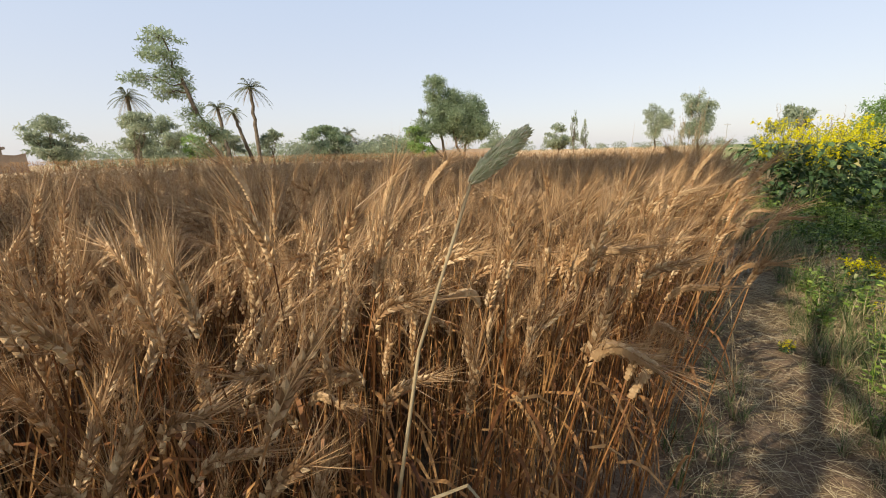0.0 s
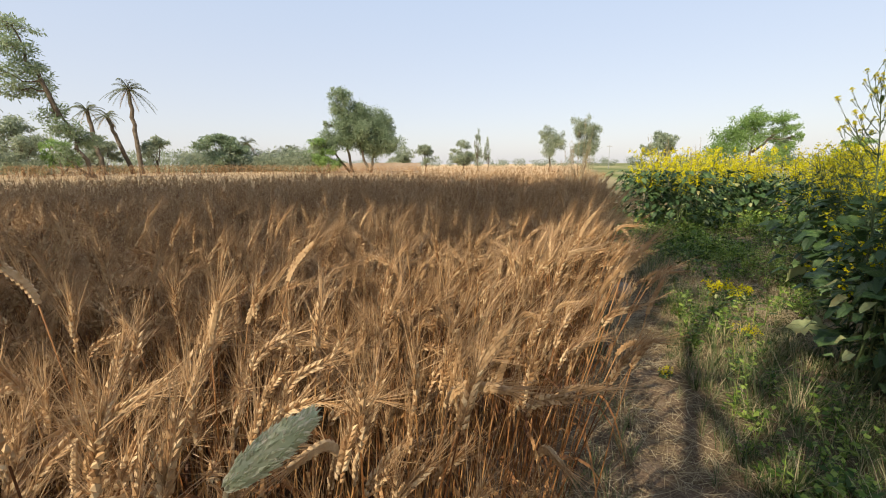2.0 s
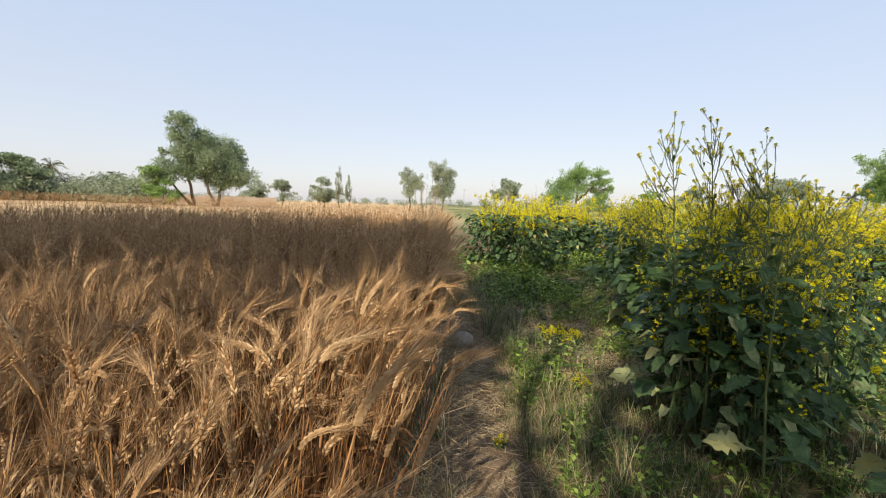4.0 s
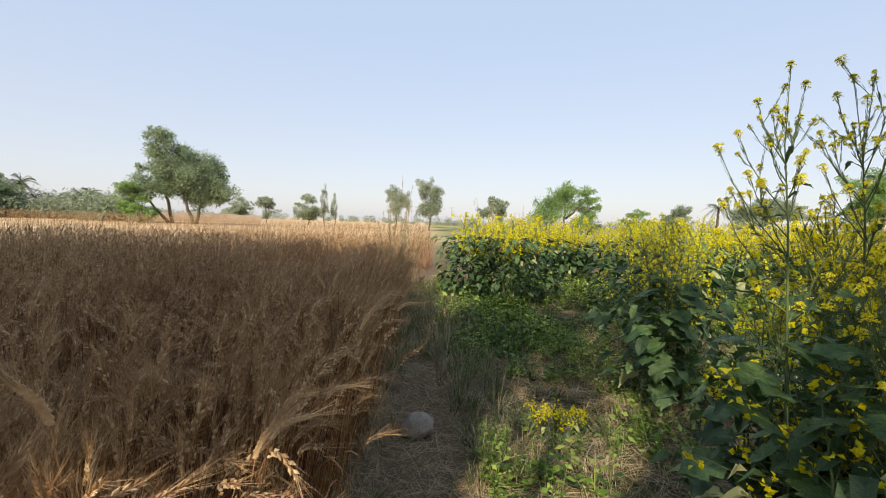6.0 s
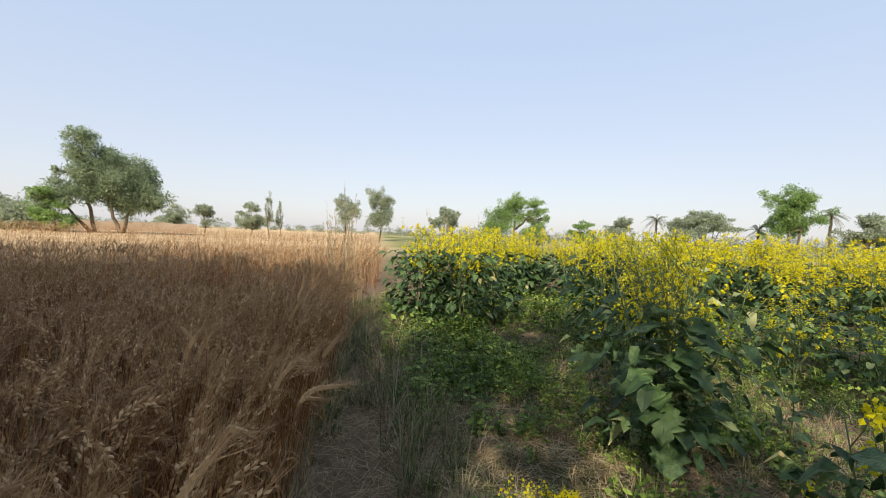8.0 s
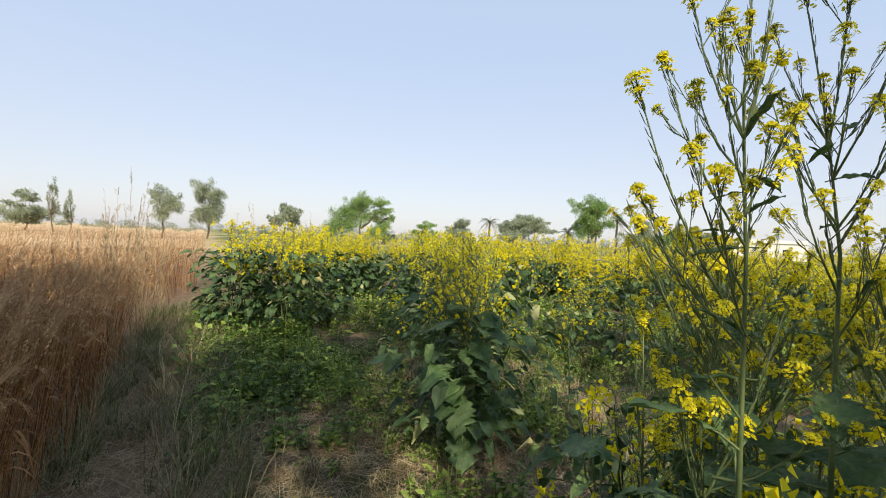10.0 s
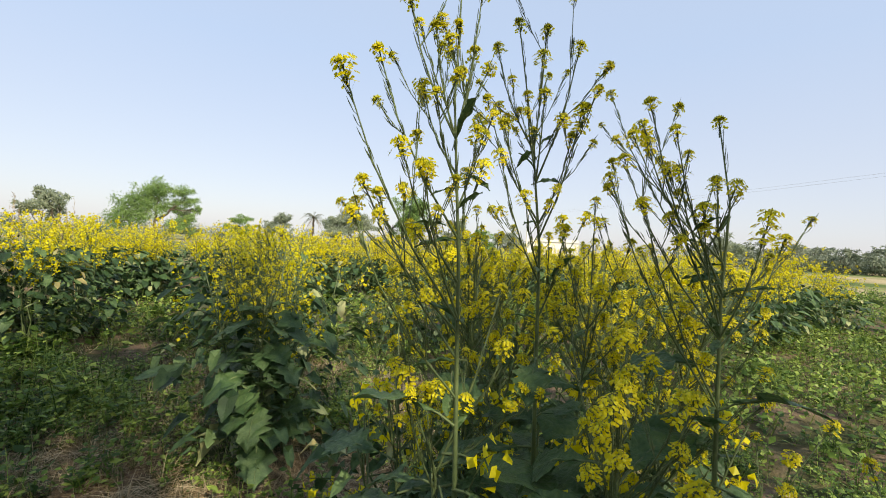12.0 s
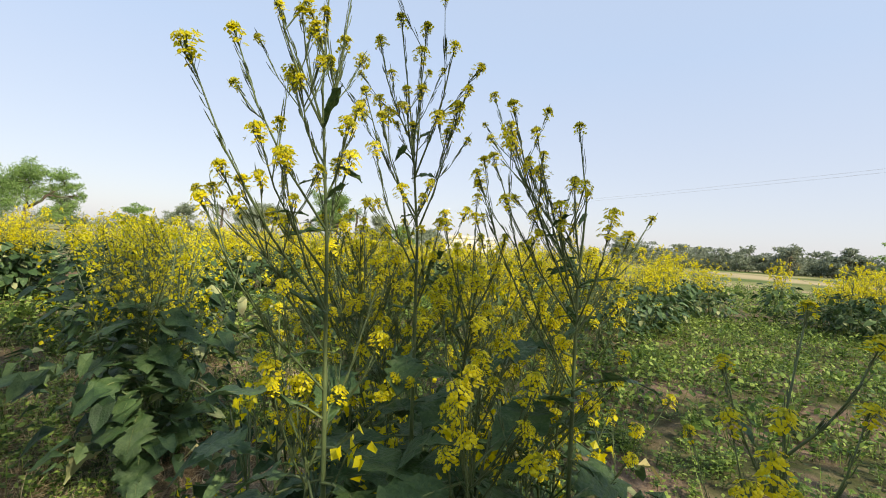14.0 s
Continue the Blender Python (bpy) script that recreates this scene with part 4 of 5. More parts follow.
near_mustard("tall mustard plant with long pod-covered branches beside the path", (1.10, 1.27, 0), (0.978, 1.253, 1.344), (0.945, 1.245, 1.76),
             [(0.788, 1.280, 1.548), (0.849, 1.291, 1.589), (0.962, 1.321, 1.590), (0.870, 1.333, 1.438), (0.909, 1.345, 1.426), (0.925, 1.269, 1.641), (0.900, 1.293, 1.675), (0.982, 1.247, 1.626), (0.913, 1.252, 1.551), (0.988, 1.239, 1.517), (0.883, 1.241, 1.453), (0.863, 1.260, 1.477), (0.997, 1.261, 1.464), (0.823, 1.294, 1.394), (0.986, 1.242, 1.711)], 31, leaf_zone=(0.35, 1.14), n_leaves=18, yellow=0.4, leaf_size=(0.12, 0.22), sub=2, extra=0)
near_mustard("tall branching mustard plant with yellow flowers beside the path", (1.25, 1.22, 0), (1.162, 1.225, 1.367), (1.152, 1.281, 1.747),
             [(1.141, 1.315, 1.710), (1.138, 1.164, 1.674), (1.159, 1.231, 1.726), (1.129, 1.244, 1.610), (1.124, 1.211, 1.604), (1.094, 1.263, 1.557), (1.077, 1.287, 1.596), (1.162, 1.180, 1.542), (1.161, 1.248, 1.558), (1.150, 1.159, 1.581), (1.143, 1.173, 1.395), (1.114, 1.230, 1.446), (1.05, 1.24, 1.50)], 32, leaf_zone=(0.35, 1.18), n_leaves=18, yellow=0.55, leaf_size=(0.12, 0.22), sub=2, extra=0, reach=0.12)
near_mustard("leafy mustard plant with open yellow flowers", (1.31, 0.97, 0), (1.281, 0.979, 1.30), (1.295, 0.997, 1.576),
             [(1.126, 1.055, 1.565), (1.165, 1.030, 1.535), (1.279, 1.120, 1.565), (1.400, 1.204, 1.688), (1.172, 1.099, 1.502), (1.199, 1.079, 1.537), (1.211, 1.034, 1.488), (1.249, 0.989, 1.475), (1.132, 1.059, 1.432), (1.119, 1.101, 1.468), (1.197, 0.997, 1.431), (1.220, 0.923, 1.421), (1.307, 0.907, 1.394)], 33, leaf_zone=(0.35, 1.2), n_leaves=20, yellow=0.75, leaf_size=(0.12, 0.22), sub=2, extra=0, reach=0.12)
near_mustard("low leafy mustard plant in full yellow flower", (1.12, 1.06, 0), (1.08, 1.06, 1.02), (1.082, 1.053, 1.268),
             [(1.031, 0.968, 1.212), (1.010, 0.956, 1.128), (0.962, 1.031, 1.207), (1.101, 1.029, 1.226), (1.052, 1.048, 1.213), (1.026, 1.063, 1.153), (1.097, 0.990, 1.191), (1.022, 1.073, 1.099), (1.148, 1.162, 1.267)], 34, leaf_zone=(0.45, 1.10), n_leaves=28, yellow=0.95, leaf_size=(0.14, 0.22), sub=1, extra=2)
near_mustard("low mustard plant with loose yellow flower heads and broad leaves", (1.06, 1.42, 0), (1.04, 1.32, 1.0), (1.116, 1.265, 1.294),
             [(0.949, 1.315, 1.176), (0.987, 1.305, 1.150), (1.056, 1.283, 1.122), (0.969, 1.353, 1.258), (1.087, 1.235, 1.210), (1.085, 1.200, 1.152)], 43, leaf_zone=(0.40, 1.05), n_leaves=16, yellow=0.95, leaf_size=(0.15, 0.24), sub=2, extra=1)
near_mustard("mustard plant with large fresh yellow flower heads", (1.16, 0.68, 0), (1.14, 0.71, 1.04), (1.219, 0.691, 1.314),
             [(1.151, 0.779, 1.245), (1.074, 0.731, 1.214), (1.046, 0.742, 1.177), (1.109, 0.660, 1.226), (1.130, 0.771, 1.186), (1.155, 0.642, 1.287), (1.028, 0.760, 1.153)], 35, leaf_zone=(0.15, 0.9), n_leaves=9, yellow=0.95, sub=0, extra=0)
near_mustard("leafy mustard plant with drooping pale lower leaves", (1.78, 3.18, 0), (1.77, 3.18, 0.95), (1.77, 3.18, 1.40),
             [(1.72, 3.10, 1.02), (1.86, 3.15, 0.95), (1.65, 3.22, 1.05), (1.88, 3.28, 1.12), (1.75, 3.30, 1.18), (1.80, 3.10, 1.22), (1.70, 3.15, 1.30), (1.84, 3.22, 1.32)], 36, leaf_zone=(0.22, 0.98), n_leaves=62, yellow=0.55, leaf_size=(0.19, 0.30), sub=4, old=6, extra=16, reach=0.3)
near_mustard("small mustard plant with scattered yellow flowers", (2.75, 3.30, 0), (2.74, 3.3, 0.60), (2.74, 3.3, 0.95),
             [(2.62, 3.25, 0.80), (2.85, 3.2, 0.82), (2.7, 3.45, 0.85), (2.9, 3.4, 0.76)], 37, leaf_zone=(0.08, 0.45), n_leaves=9, yellow=0.9, leaf_size=(0.12, 0.18))
near_mustard("broad-leaved mustard plant with yellowed lower leaves", (1.12, 1.48, 0), (1.12, 1.48, 0.80), (1.12, 1.5, 1.22),
             [(1.05, 1.45, 1.10), (1.18, 1.56, 1.15), (1.2, 1.42, 1.05)], 38, leaf_zone=(0.12, 0.95), n_leaves=15, yellow=0.6, leaf_size=(0.16, 0.26), old=4)
near_mustard("yellow-flowered mustard plant among taller ones", (1.30, 1.46, 0), (1.28, 1.44, 1.05), (1.27, 1.43, 1.44),
             [(1.20, 1.38, 1.38), (1.34, 1.36, 1.36), (1.24, 1.52, 1.40), (1.37, 1.48, 1.35), (1.18, 1.46, 1.28), (1.30, 1.32, 1.27), (1.22, 1.30, 1.34)], 41, leaf_zone=(0.3, 1.1), n_leaves=22, yellow=0.85, leaf_size=(0.10, 0.18))
near_mustard("yellow-flowered mustard plant at the edge of the stand", (1.58, 1.08, 0), (1.56, 1.06, 1.0), (1.55, 1.05, 1.42),
             [(1.48, 1.0, 1.36), (1.62, 0.98, 1.33), (1.52, 1.14, 1.38), (1.64, 1.10, 1.30), (1.45, 1.08, 1.28), (1.56, 0.94, 1.22)], 42, leaf_zone=(0.3, 1.05), n_leaves=20, yellow=0.85, leaf_size=(0.10, 0.18))
near_mustard("leafy mustard plant with a spray of yellow flowers", (1.38, 1.25, 0), (1.36, 1.22, 1.05), (1.34, 1.20, 1.46),
             [(1.30, 1.12, 1.38), (1.40, 1.10, 1.33), (1.28, 1.24, 1.42), (1.42, 1.28, 1.36), (1.33, 1.05, 1.26), (1.25, 1.15, 1.30)], 39, leaf_zone=(0.2, 1.1), n_leaves=22, yellow=0.85, leaf_size=(0.14, 0.24))


for k, (x, y, h) in enumerate([(1.40, 0.40, 1.12), (1.75, 0.22, 1.22)]):
    rr = np.random.default_rng(60 + k)
    tips = [(x + rr.normal(0, 0.13), y + rr.normal(0, 0.13), h * rr.uniform(0.72, 1.0)) for _ in range(9)]
    near_mustard("bushy mustard plant with yellow flowers and broad leaves", (x, y, 0), (x + rr.normal(0, 0.03), y, h * 0.68), (x, y + rr.normal(0, 0.03), h), tips, 61 + k, leaf_zone=(0.1, h * 0.75), n_leaves=17, yellow=0.85, leaf_size=(0.10, 0.2), sub=3, old=4, extra=6, reach=0.26)


for k, (x, y, h) in enumerate([(1.48, 1.58, 1.38), (1.78, 1.32, 1.36), (1.62, 1.22, 1.27), (1.95, 1.42, 1.30), (1.40, 1.08, 1.24), (2.15, 1.5, 1.38), (1.44, 1.42, 1.36), (1.66, 1.70, 1.40), (2.0, 1.85, 1.40)]):
    rr = np.random.default_rng(160 + k)
    tips = [(x + rr.normal(0, 0.14), y + rr.normal(0, 0.14), h * rr.uniform(0.84, 1.0)) for _ in range(12)]
    near_mustard("airy mustard plant in full yellow flower behind taller stems", (x, y, 0), (x + rr.normal(0, 0.03), y, h * 0.7), (x, y + rr.normal(0, 0.03), h), tips, 161 + k, leaf_zone=(0.2, h * 0.72), n_leaves=17, yellow=0.9, leaf_size=(0.10, 0.22), sub=3, old=2, extra=3, reach=0.2)


# bushy mustard of the rows behind
def leaf_quick(g, r, c, d, ln, mat):
    d = unit(d)
    sd = unit(np.cross(d, (0, 0, 1)) + r.normal(0, 0.25, 3))
    up = np.cross(sd, d)
    w = ln * 0.27
    v = [c, c + d * ln * 0.35 - sd * w + up * 0.02, c + d * ln * 0.35 + sd * w + up * 0.02, c + d * ln * 0.45 + up * ln * 0.05, c + d * ln * 0.75 - sd * w * 0.8 - up * ln * 0.1, c + d * ln * 0.75 + sd * w * 0.8 - up * ln * 0.1, c + d * ln - up * ln * 0.3]
    g.add(v, [(0, 3, 1), (0, 2, 3), (1, 3, 4), (3, 2, 5), (3, 6, 4), (3, 5, 6)], mat)


def bush_meshes(seed, h, spread, n_heads, n_leaves, leaf_top, leaf_len=(0.09, 0.2), fresh=0.93, petal_r=0.0145):
    r = np.random.default_rng(seed)
    st, lf, fl = Geo(), Geo(), Geo()
    for k in range(7):
        a, q = k * 2.399 + r.normal(0, 0.3), spread * r.uniform(0.2, 0.75)
        tip = np.array([math.cos(a) * q, math.sin(a) * q, h * r.uniform(0.82, 1.0)])
        p = bent(r, (r.normal(0, 0.06), r.normal(0, 0.06), -0.03), tip, 5, 0.03)
        tube(st, p, np.linspace(0.009, 0.002, 5), 4)
        for _ in range(n_heads // 7):
            u = r.uniform(0.5, 0.95)
            c = np.array([np.interp(u, np.linspace(0, 1, 5), p[:, j]) for j in range(3)])
            e = c + np.array([r.normal(0, 0.13), r.normal(0, 0.13), r.uniform(0.06, 0.24)]) * (spread / 0.45)
            e[2] = min(e[2], h * 1.04)
            tube(st, [c, (c + e) / 2 - (0, 0, 0.01), e], [0.0028, 0.002, 0.0012], 3, 0, False)
            for _ in range(10):
                q2 = e + r.normal(0, 0.016, 3) - np.array([0, 0, r.uniform(0, 0.04)])
                ax = unit(r.normal(0, 1, 3) + np.array([0, 0, 0.9]))
                s1 = unit(np.cross(ax, r.normal(0, 1, 3)))
                s2 = np.cross(ax, s1)
                z = petal_r
                fl.add([q2 + s1 * z + ax * 0.004, q2 + s2 * z, q2 - s1 * z + ax * 0.004, q2 - s2 * z], [(0, 1, 2), (0, 2, 3)], 0)
            for _ in range(1):
                spindle(fl, e + r.normal(0, 0.006, 3) + (0, 0, 0.012), (0, 0, 1), 0.011, 0.006, 1)
    for _ in range(n_leaves):
        a, z = r.uniform(0, 6.28), leaf_top * r.uniform(0.06, 1.0)
        q = spread * math.sqrt(r.uniform(0.05, 1)) * (0.95 if z > 0.2 else 0.6)
        d = np.array([math.cos(a + r.normal(0, 0.5)), math.sin(a + r.normal(0, 0.5)), r.uniform(-0.55, 0.35)])
        leaf_quick(lf, r, np.array([math.cos(a) * q, math.sin(a) * q, z]), d, r.uniform(*leaf_len), 0 if r.random() < fresh else 1)
    return mesh_of("stem", st, [M_STEM], True), mesh_of("foliage", lf, [M_LEAF, M_OLDLEAF]), mesh_of("flowers", fl, [M_PETAL, M_BUD])


def bush(label, meshes, m, group):
    root = new("mustard_plant")
    root.matrix_world = m
    tagged(root, label, "mustard plant", group)
    for name, me in zip(("stem", "foliage", "blossom"), meshes):
        tagged(part(name, me, None, root), kind="" if name == "stem" else "stuff")
    return root


BUSHES = [bush_meshes(700 + k, 1.45, 0.5, (112, 84, 112, 70, 98)[k], 150, 0.88, (0.08, 0.24)) for k in range(5)]
DARK_BUSH = [bush_meshes(720 + k, 1.42, 0.55, 98, 400, 1.08, (0.08, 0.17)) for k in range(2)]
FILL = [bush_meshes(730 + k, 1.08, 0.36, 35, 150, 0.9, (0.05, 0.12), 0.88, 0.0105) for k in range(3)]
AIRY = [bush_meshes(736 + k, 1.02, 0.5, 49, 130, 0.78, (0.05, 0.14), 0.9, 0.0095) for k in range(3)]
SMALL = [bush_meshes(740 + k, 0.26, 0.22, 28, 60, 0.16, (0.04, 0.09), 0.93, 0.0095) for k in range(2)]


def spot(x, y, yaw=0.0, sc=1.0, sz=1.0):
    return Matrix.Translation((x, y, float(hills(x, y)))) @ Matrix.Rotation(yaw, 4, "Z") @ Matrix.Diagonal((sc, sc, sz, 1))


for k, (x, y) in enumerate([(0.75, 7.45), (1.35, 7.25), (1.9, 7.7), (0.95, 8.2)]):
    bush("dense dark-leaved mustard bush with a yellow flowered top", DARK_BUSH[k % 2], spot(x, y, k * 1.3), "dark mustard clump")
r = np.random.default_rng(5)
row = []
for x in np.arange(2.6, 15.5, 0.75):
    front = 10.6 - 0.62 * (x - 2.6) if x < 6.5 else 8.1 - 0.5 * (x - 6.5)
    for d in (0.0, 0.8, 1.7, 2.9, 4.6, 6.8):
        row.append((x + r.normal(0, 0.3), front + d + r.normal(0, 0.25)))
for y in np.arange(0.4, 5.0, 0.85):
    for d in (0, 0.9, 2.0):
        row.append((13.0 - 0.10 * y + d + r.normal(0, 0.25), y + r.normal(0, 0.25)))
for x, y in [(8.6, 2.7), (9.1, 1.3), (9.7, 2.2), (10.3, 1.1), (10.7, 2.1), (11.5, 1.0), (7.9, 3.6), (9.0, 3.7), (10.2, 3.3), (12.2, 1.2), (11.3, 2.6), (12.7, -1.95), (12.0, -2.2), (11.5, -2.6), (12.6, -2.9), (13.5, -2.5), (13.7, -1.25), (14.6, -3.0), (15.3, -3.4), (16.2, -3.2), (15.0, -4.0), (16.6, -4.2), (17.4, -3.4), (14.2, -4.2), (18.2, -4.0)]:
    row.append((x, y))
for k, (x, y) in enumerate(row):
    bush("mustard plant in yellow flower above green leaves", BUSHES[k % 5], spot(x, y, r.uniform(0, 6.28), r.uniform(0.8, 1.15), r.uniform(0.74, 1.12)), "mustard rows")
for k, (x, y, sc) in enumerate([(1.12, 1.12, 0.95), (1.32, 1.30, 1.0), (1.28, 1.02, 0.8), (1.25, 1.55, 1.0), (1.5, 1.38, 1.0), (1.65, 1.15, 1.0), (1.8, 1.55, 1.0), (2.0, 1.35, 0.95), (1.55, 1.8, 0.9)]):
    bush("leafy undergrown mustard plant with few flowers", FILL[k % 3], spot(x, y, k * 1.1, 0.9, sc), "leafy mustard")
for k, (x, y, sc) in enumerate([(1.90, 3.40, 1.32), (2.2, 3.7, 1.25), (2.35, 4.35, 1.2), (2.75, 4.9, 1.3), (3.1, 5.5, 1.42), (3.45, 6.2, 1.5), (3.0, 6.3, 1.4), (4.0, 6.7, 1.42), (4.5, 7.3, 1.4), (3.6, 7.2, 1.4), (4.4, 4.9, 0.85), (4.95, 4.5, 0.8), (5.3, 5.4, 0.9), (7.0, 1.8, 1.0), (7.6, 2.6, 1.15), (8.2, 1.6, 1.15)]):
    bush("airy mustard plant with small yellow flowers beside a leafy one", AIRY[k % 3], spot(x, y, k * 1.7, 1.2, sc), "airy mustard")
for k, (x, y, sc) in enumerate([(0.80, 2.72, 0.75), (0.98, 2.82, 0.7), (0.72, 1.80, 0.5), (0.10, 1.15, 0.25), (3.3, 5.2, 1.2)]):
    bush("low mustard seedling with small yellow flowers by the path", SMALL[k % 2], spot(x, y, k, sc, sc), "low mustard")


# ---- weeds, grass and straw ----
def weed_template(seed, n, size, h):
    r = np.random.default_rng(seed)
    g = Geo()
    for _ in range(n):
        a, q = r.uniform(0, 6.28), r.uniform(0, 1) ** 0.7 * 0.07
        c = np.array([math.cos(a) * q, math.sin(a) * q, h * r.uniform(0.15, 1)])
        d = unit([math.cos(a + r.normal(0, 0.7)), math.sin(a + r.normal(0, 0.7)), r.uniform(-0.1, 0.8)])
        sd = unit(np.cross(d, r.normal(0, 0.4, 3) + (0, 0, 1)))
        ln = size * r.uniform(0.6, 1.3)
        g.add([c, c + d * ln * 0.55 + sd * ln * 0.3, c + d * ln * 0.55 - sd * ln * 0.3, c + d * ln], [(0, 1, 2), (1, 3, 2)], 0)
    for _ in range(4):
        a = r.uniform(0, 6.28)
        ribbon(g, [(0, 0, 0), (math.cos(a) * 0.04, math.sin(a) * 0.04, h * 0.9)], [0.003, 0.002], (-math.sin(a), math.cos(a), 0), 0)
    return g.arrays()


def herb_template(seed, stems, h):
    """An upright herb: several leafy stalks of small paired leaves."""
    r = np.random.default_rng(seed)
    g = Geo()
    for _ in range(stems):
        a, hh = r.uniform(0, 6.28), h * r.uniform(0.45, 1.1)
        foot = np.array([r.normal(0, 0.03), r.normal(0, 0.03), 0])
        tip = foot + np.array([math.cos(a) * hh * r.uniform(0.1, 0.6), math.sin(a) * hh * r.uniform(0.1, 0.6), hh])
        ribbon(g, [foot, (foot + tip) / 2 + (0, 0, 0.01), tip], [0.003, 0.0025, 0.0015], (-math.sin(a), math.cos(a), 0), 0)
        n = max(4, int(hh / 0.021))
        for k in range(n):
            u = 0.15 + 0.85 * k / n
            c = foot + (tip - foot) * u
            b = k * 2.4 + r.normal(0, 0.4)
            d = unit([math.cos(b), math.sin(b), r.uniform(-0.1, 0.7)])
            sd = unit(np.cross(d, r.normal(0, 0.3, 3) + (0, 0, 1)))
            ln = (0.045 - 0.020 * u) * r.uniform(0.7, 1.3)
            g.add([c, c + d * ln * 0.5 + sd * ln * 0.26, c + d * ln * 0.5 - sd * ln * 0.26, c + d * ln - (0, 0, 0.004)], [(0, 1, 2), (1, 3, 2)], 0)
    return g.arrays()


def oat_template(seed, n, h):
    """Wild oat or brome: thin stalks with small hanging spikelets up their length."""
    r = np.random.default_rng(seed)
    g = Geo()
    for _ in range(n):
        a, hh = r.uniform(0, 6.28), h * r.uniform(0.6, 1.1)
        d = np.array([math.cos(a), math.sin(a), 0])
        s = np.linspace(0, 1, 5)[:, None]
        pts = d * s ** 2 * hh * r.uniform(0.05, 0.4) + np.array([0, 0, 1]) * hh * s + r.normal(0, 0.012, 3) * (1, 1, 0)
        ribbon(g, pts, [0.0024, 0.0022, 0.0018, 0.0014, 0.0008], (-d[1], d[0], 0.1), 0)
        for _ in range(16):
            u = r.uniform(0.35, 1.0)
            c = np.array([np.interp(u, s[:, 0], pts[:, j]) for j in range(3)])
            q = unit(unit(pts[-1] - pts[1]) + r.normal(0, 0.3, 3))
            w = unit(np.cross(q, r.normal(0, 1, 3))) * 0.0016
            g.add([c, c + q * 0.012 + w, c + q * 0.012 - w, c + q * r.uniform(0.025, 0.045)], [(0, 1, 2), (1, 3, 2)], 0)
    return g.arrays()


def grass_template(seed, n, h, spread, mat=0):
    r = np.random.default_rng(seed)
    g = Geo()
    for _ in range(n):
        a, ln = r.uniform(0, 6.28), h * r.uniform(0.5, 1.2)
        d = np.array([math.cos(a), math.sin(a), 0])
        b = d * r.uniform(0, 0.025) + r.normal(0, 0.008, 3) * (1, 1, 0)
        s = np.linspace(0, 1, 4)[:, None]
        bend = spread * r.uniform(0.3, 1.3)
        pts = b + d * s ** 1.6 * bend * ln + np.array([0, 0, 1]) * ln * (s - 0.35 * bend * s ** 2)
        ribbon(g, pts, [0.0035, 0.0032, 0.0024, 0.0006], (-d[1], d[0], 0.15), mat if r.random() < 0.8 else 1)
    return g.arrays()


def straw_template(seed, n):
    r = np.random.default_rng(seed)
    g = Geo()
    for _ in range(n):
        a, ln = r.uniform(0, 6.28), r.uniform(0.04, 0.20)
        c = np.array([r.normal(0, 0.08), r.normal(0, 0.08), r.uniform(0.003, 0.02)])
        d = np.array([math.cos(a), math.sin(a), r.normal(0, 0.06)])
        ribbon(g, [c - d * ln / 2, c + r.normal(0, 0.004, 3), c + d * ln / 2], [0.002, 0.003, 0.002], (-d[1], d[0], r.normal(0, 0.5)), 0)
    return g.arrays()


def spread_points(r, x0, x1, y0, y1, density, keep):
    n = int((x1 - x0) * (y1 - y0) * density)
    x, y = r.uniform(x0, x1, n), r.uniform(y0, y1, n)
    k = keep(x, y, r.uniform(0, 1, n))
    return x[k], y[k]


def lay(name, label, category, templates, mats, areas, seed, size=(0.7, 1.3)):
    r = np.random.default_rng(seed)
    sets = []
    for x0, x1, y0, y1, density, scale, keep in areas:
        x, y = spread_points(r, x0, x1, y0, y1, density, keep)
        n = len(x)
        pos = np.stack([x, y, hills(x, y) - 0.004], 1)
        sets.append(scatter(templates, r.integers(0, len(templates), n), pos, r.uniform(0, 6.28, n), r.normal(0, 0.12, n), scale * r.uniform(*size, n)))
    tagged(part(name, joined(sets), mats), label, category, kind="stuff")


def lush(x, y):
    """Where weeds grow thick: patchy, thin on trodden soil, rich towards the open field."""
    p = 0.5 + 0.28 * np.sin(1.9 * x + 1.1 * y) + 0.22 * np.sin(3.1 * y - 2.3 * x + 1.7) + 0.15 * np.sin(5.3 * x + 0.4)
    p = p - 0.9 * np.exp(-(((x - 1.15) / 0.35) ** 2 + ((y - 3.3) / 0.3) ** 2)) - 0.7 * np.exp(-(((x - 2.0) / 0.4) ** 2 + ((y - 3.0) / 0.25) ** 2))
    worn = 0.22 * np.exp(-((y - 3.0) / 1.6) ** 2) * np.exp(-((x - 1.4) / 1.5) ** 2)
    return np.clip(p - worn + 0.04 * np.clip(x - 2, 0, 8), 0.04, 1)


def trodden(x, y):
    """Bare along the footpath and on a few worn patches."""
    return np.exp(-((x - 0.08) / 0.22) ** 2) * (y < 4.2) + np.exp(-(((x - 1.2) / 0.28) ** 2 + ((y - 3.3) / 0.22) ** 2)) + np.exp(-(((x - 2.15) / 0.22) ** 2 + ((y - 3.2) / 0.2) ** 2)) + np.exp(-(((x - 1.12) / 0.16) ** 2 + ((y - 4.1) / 0.3) ** 2))


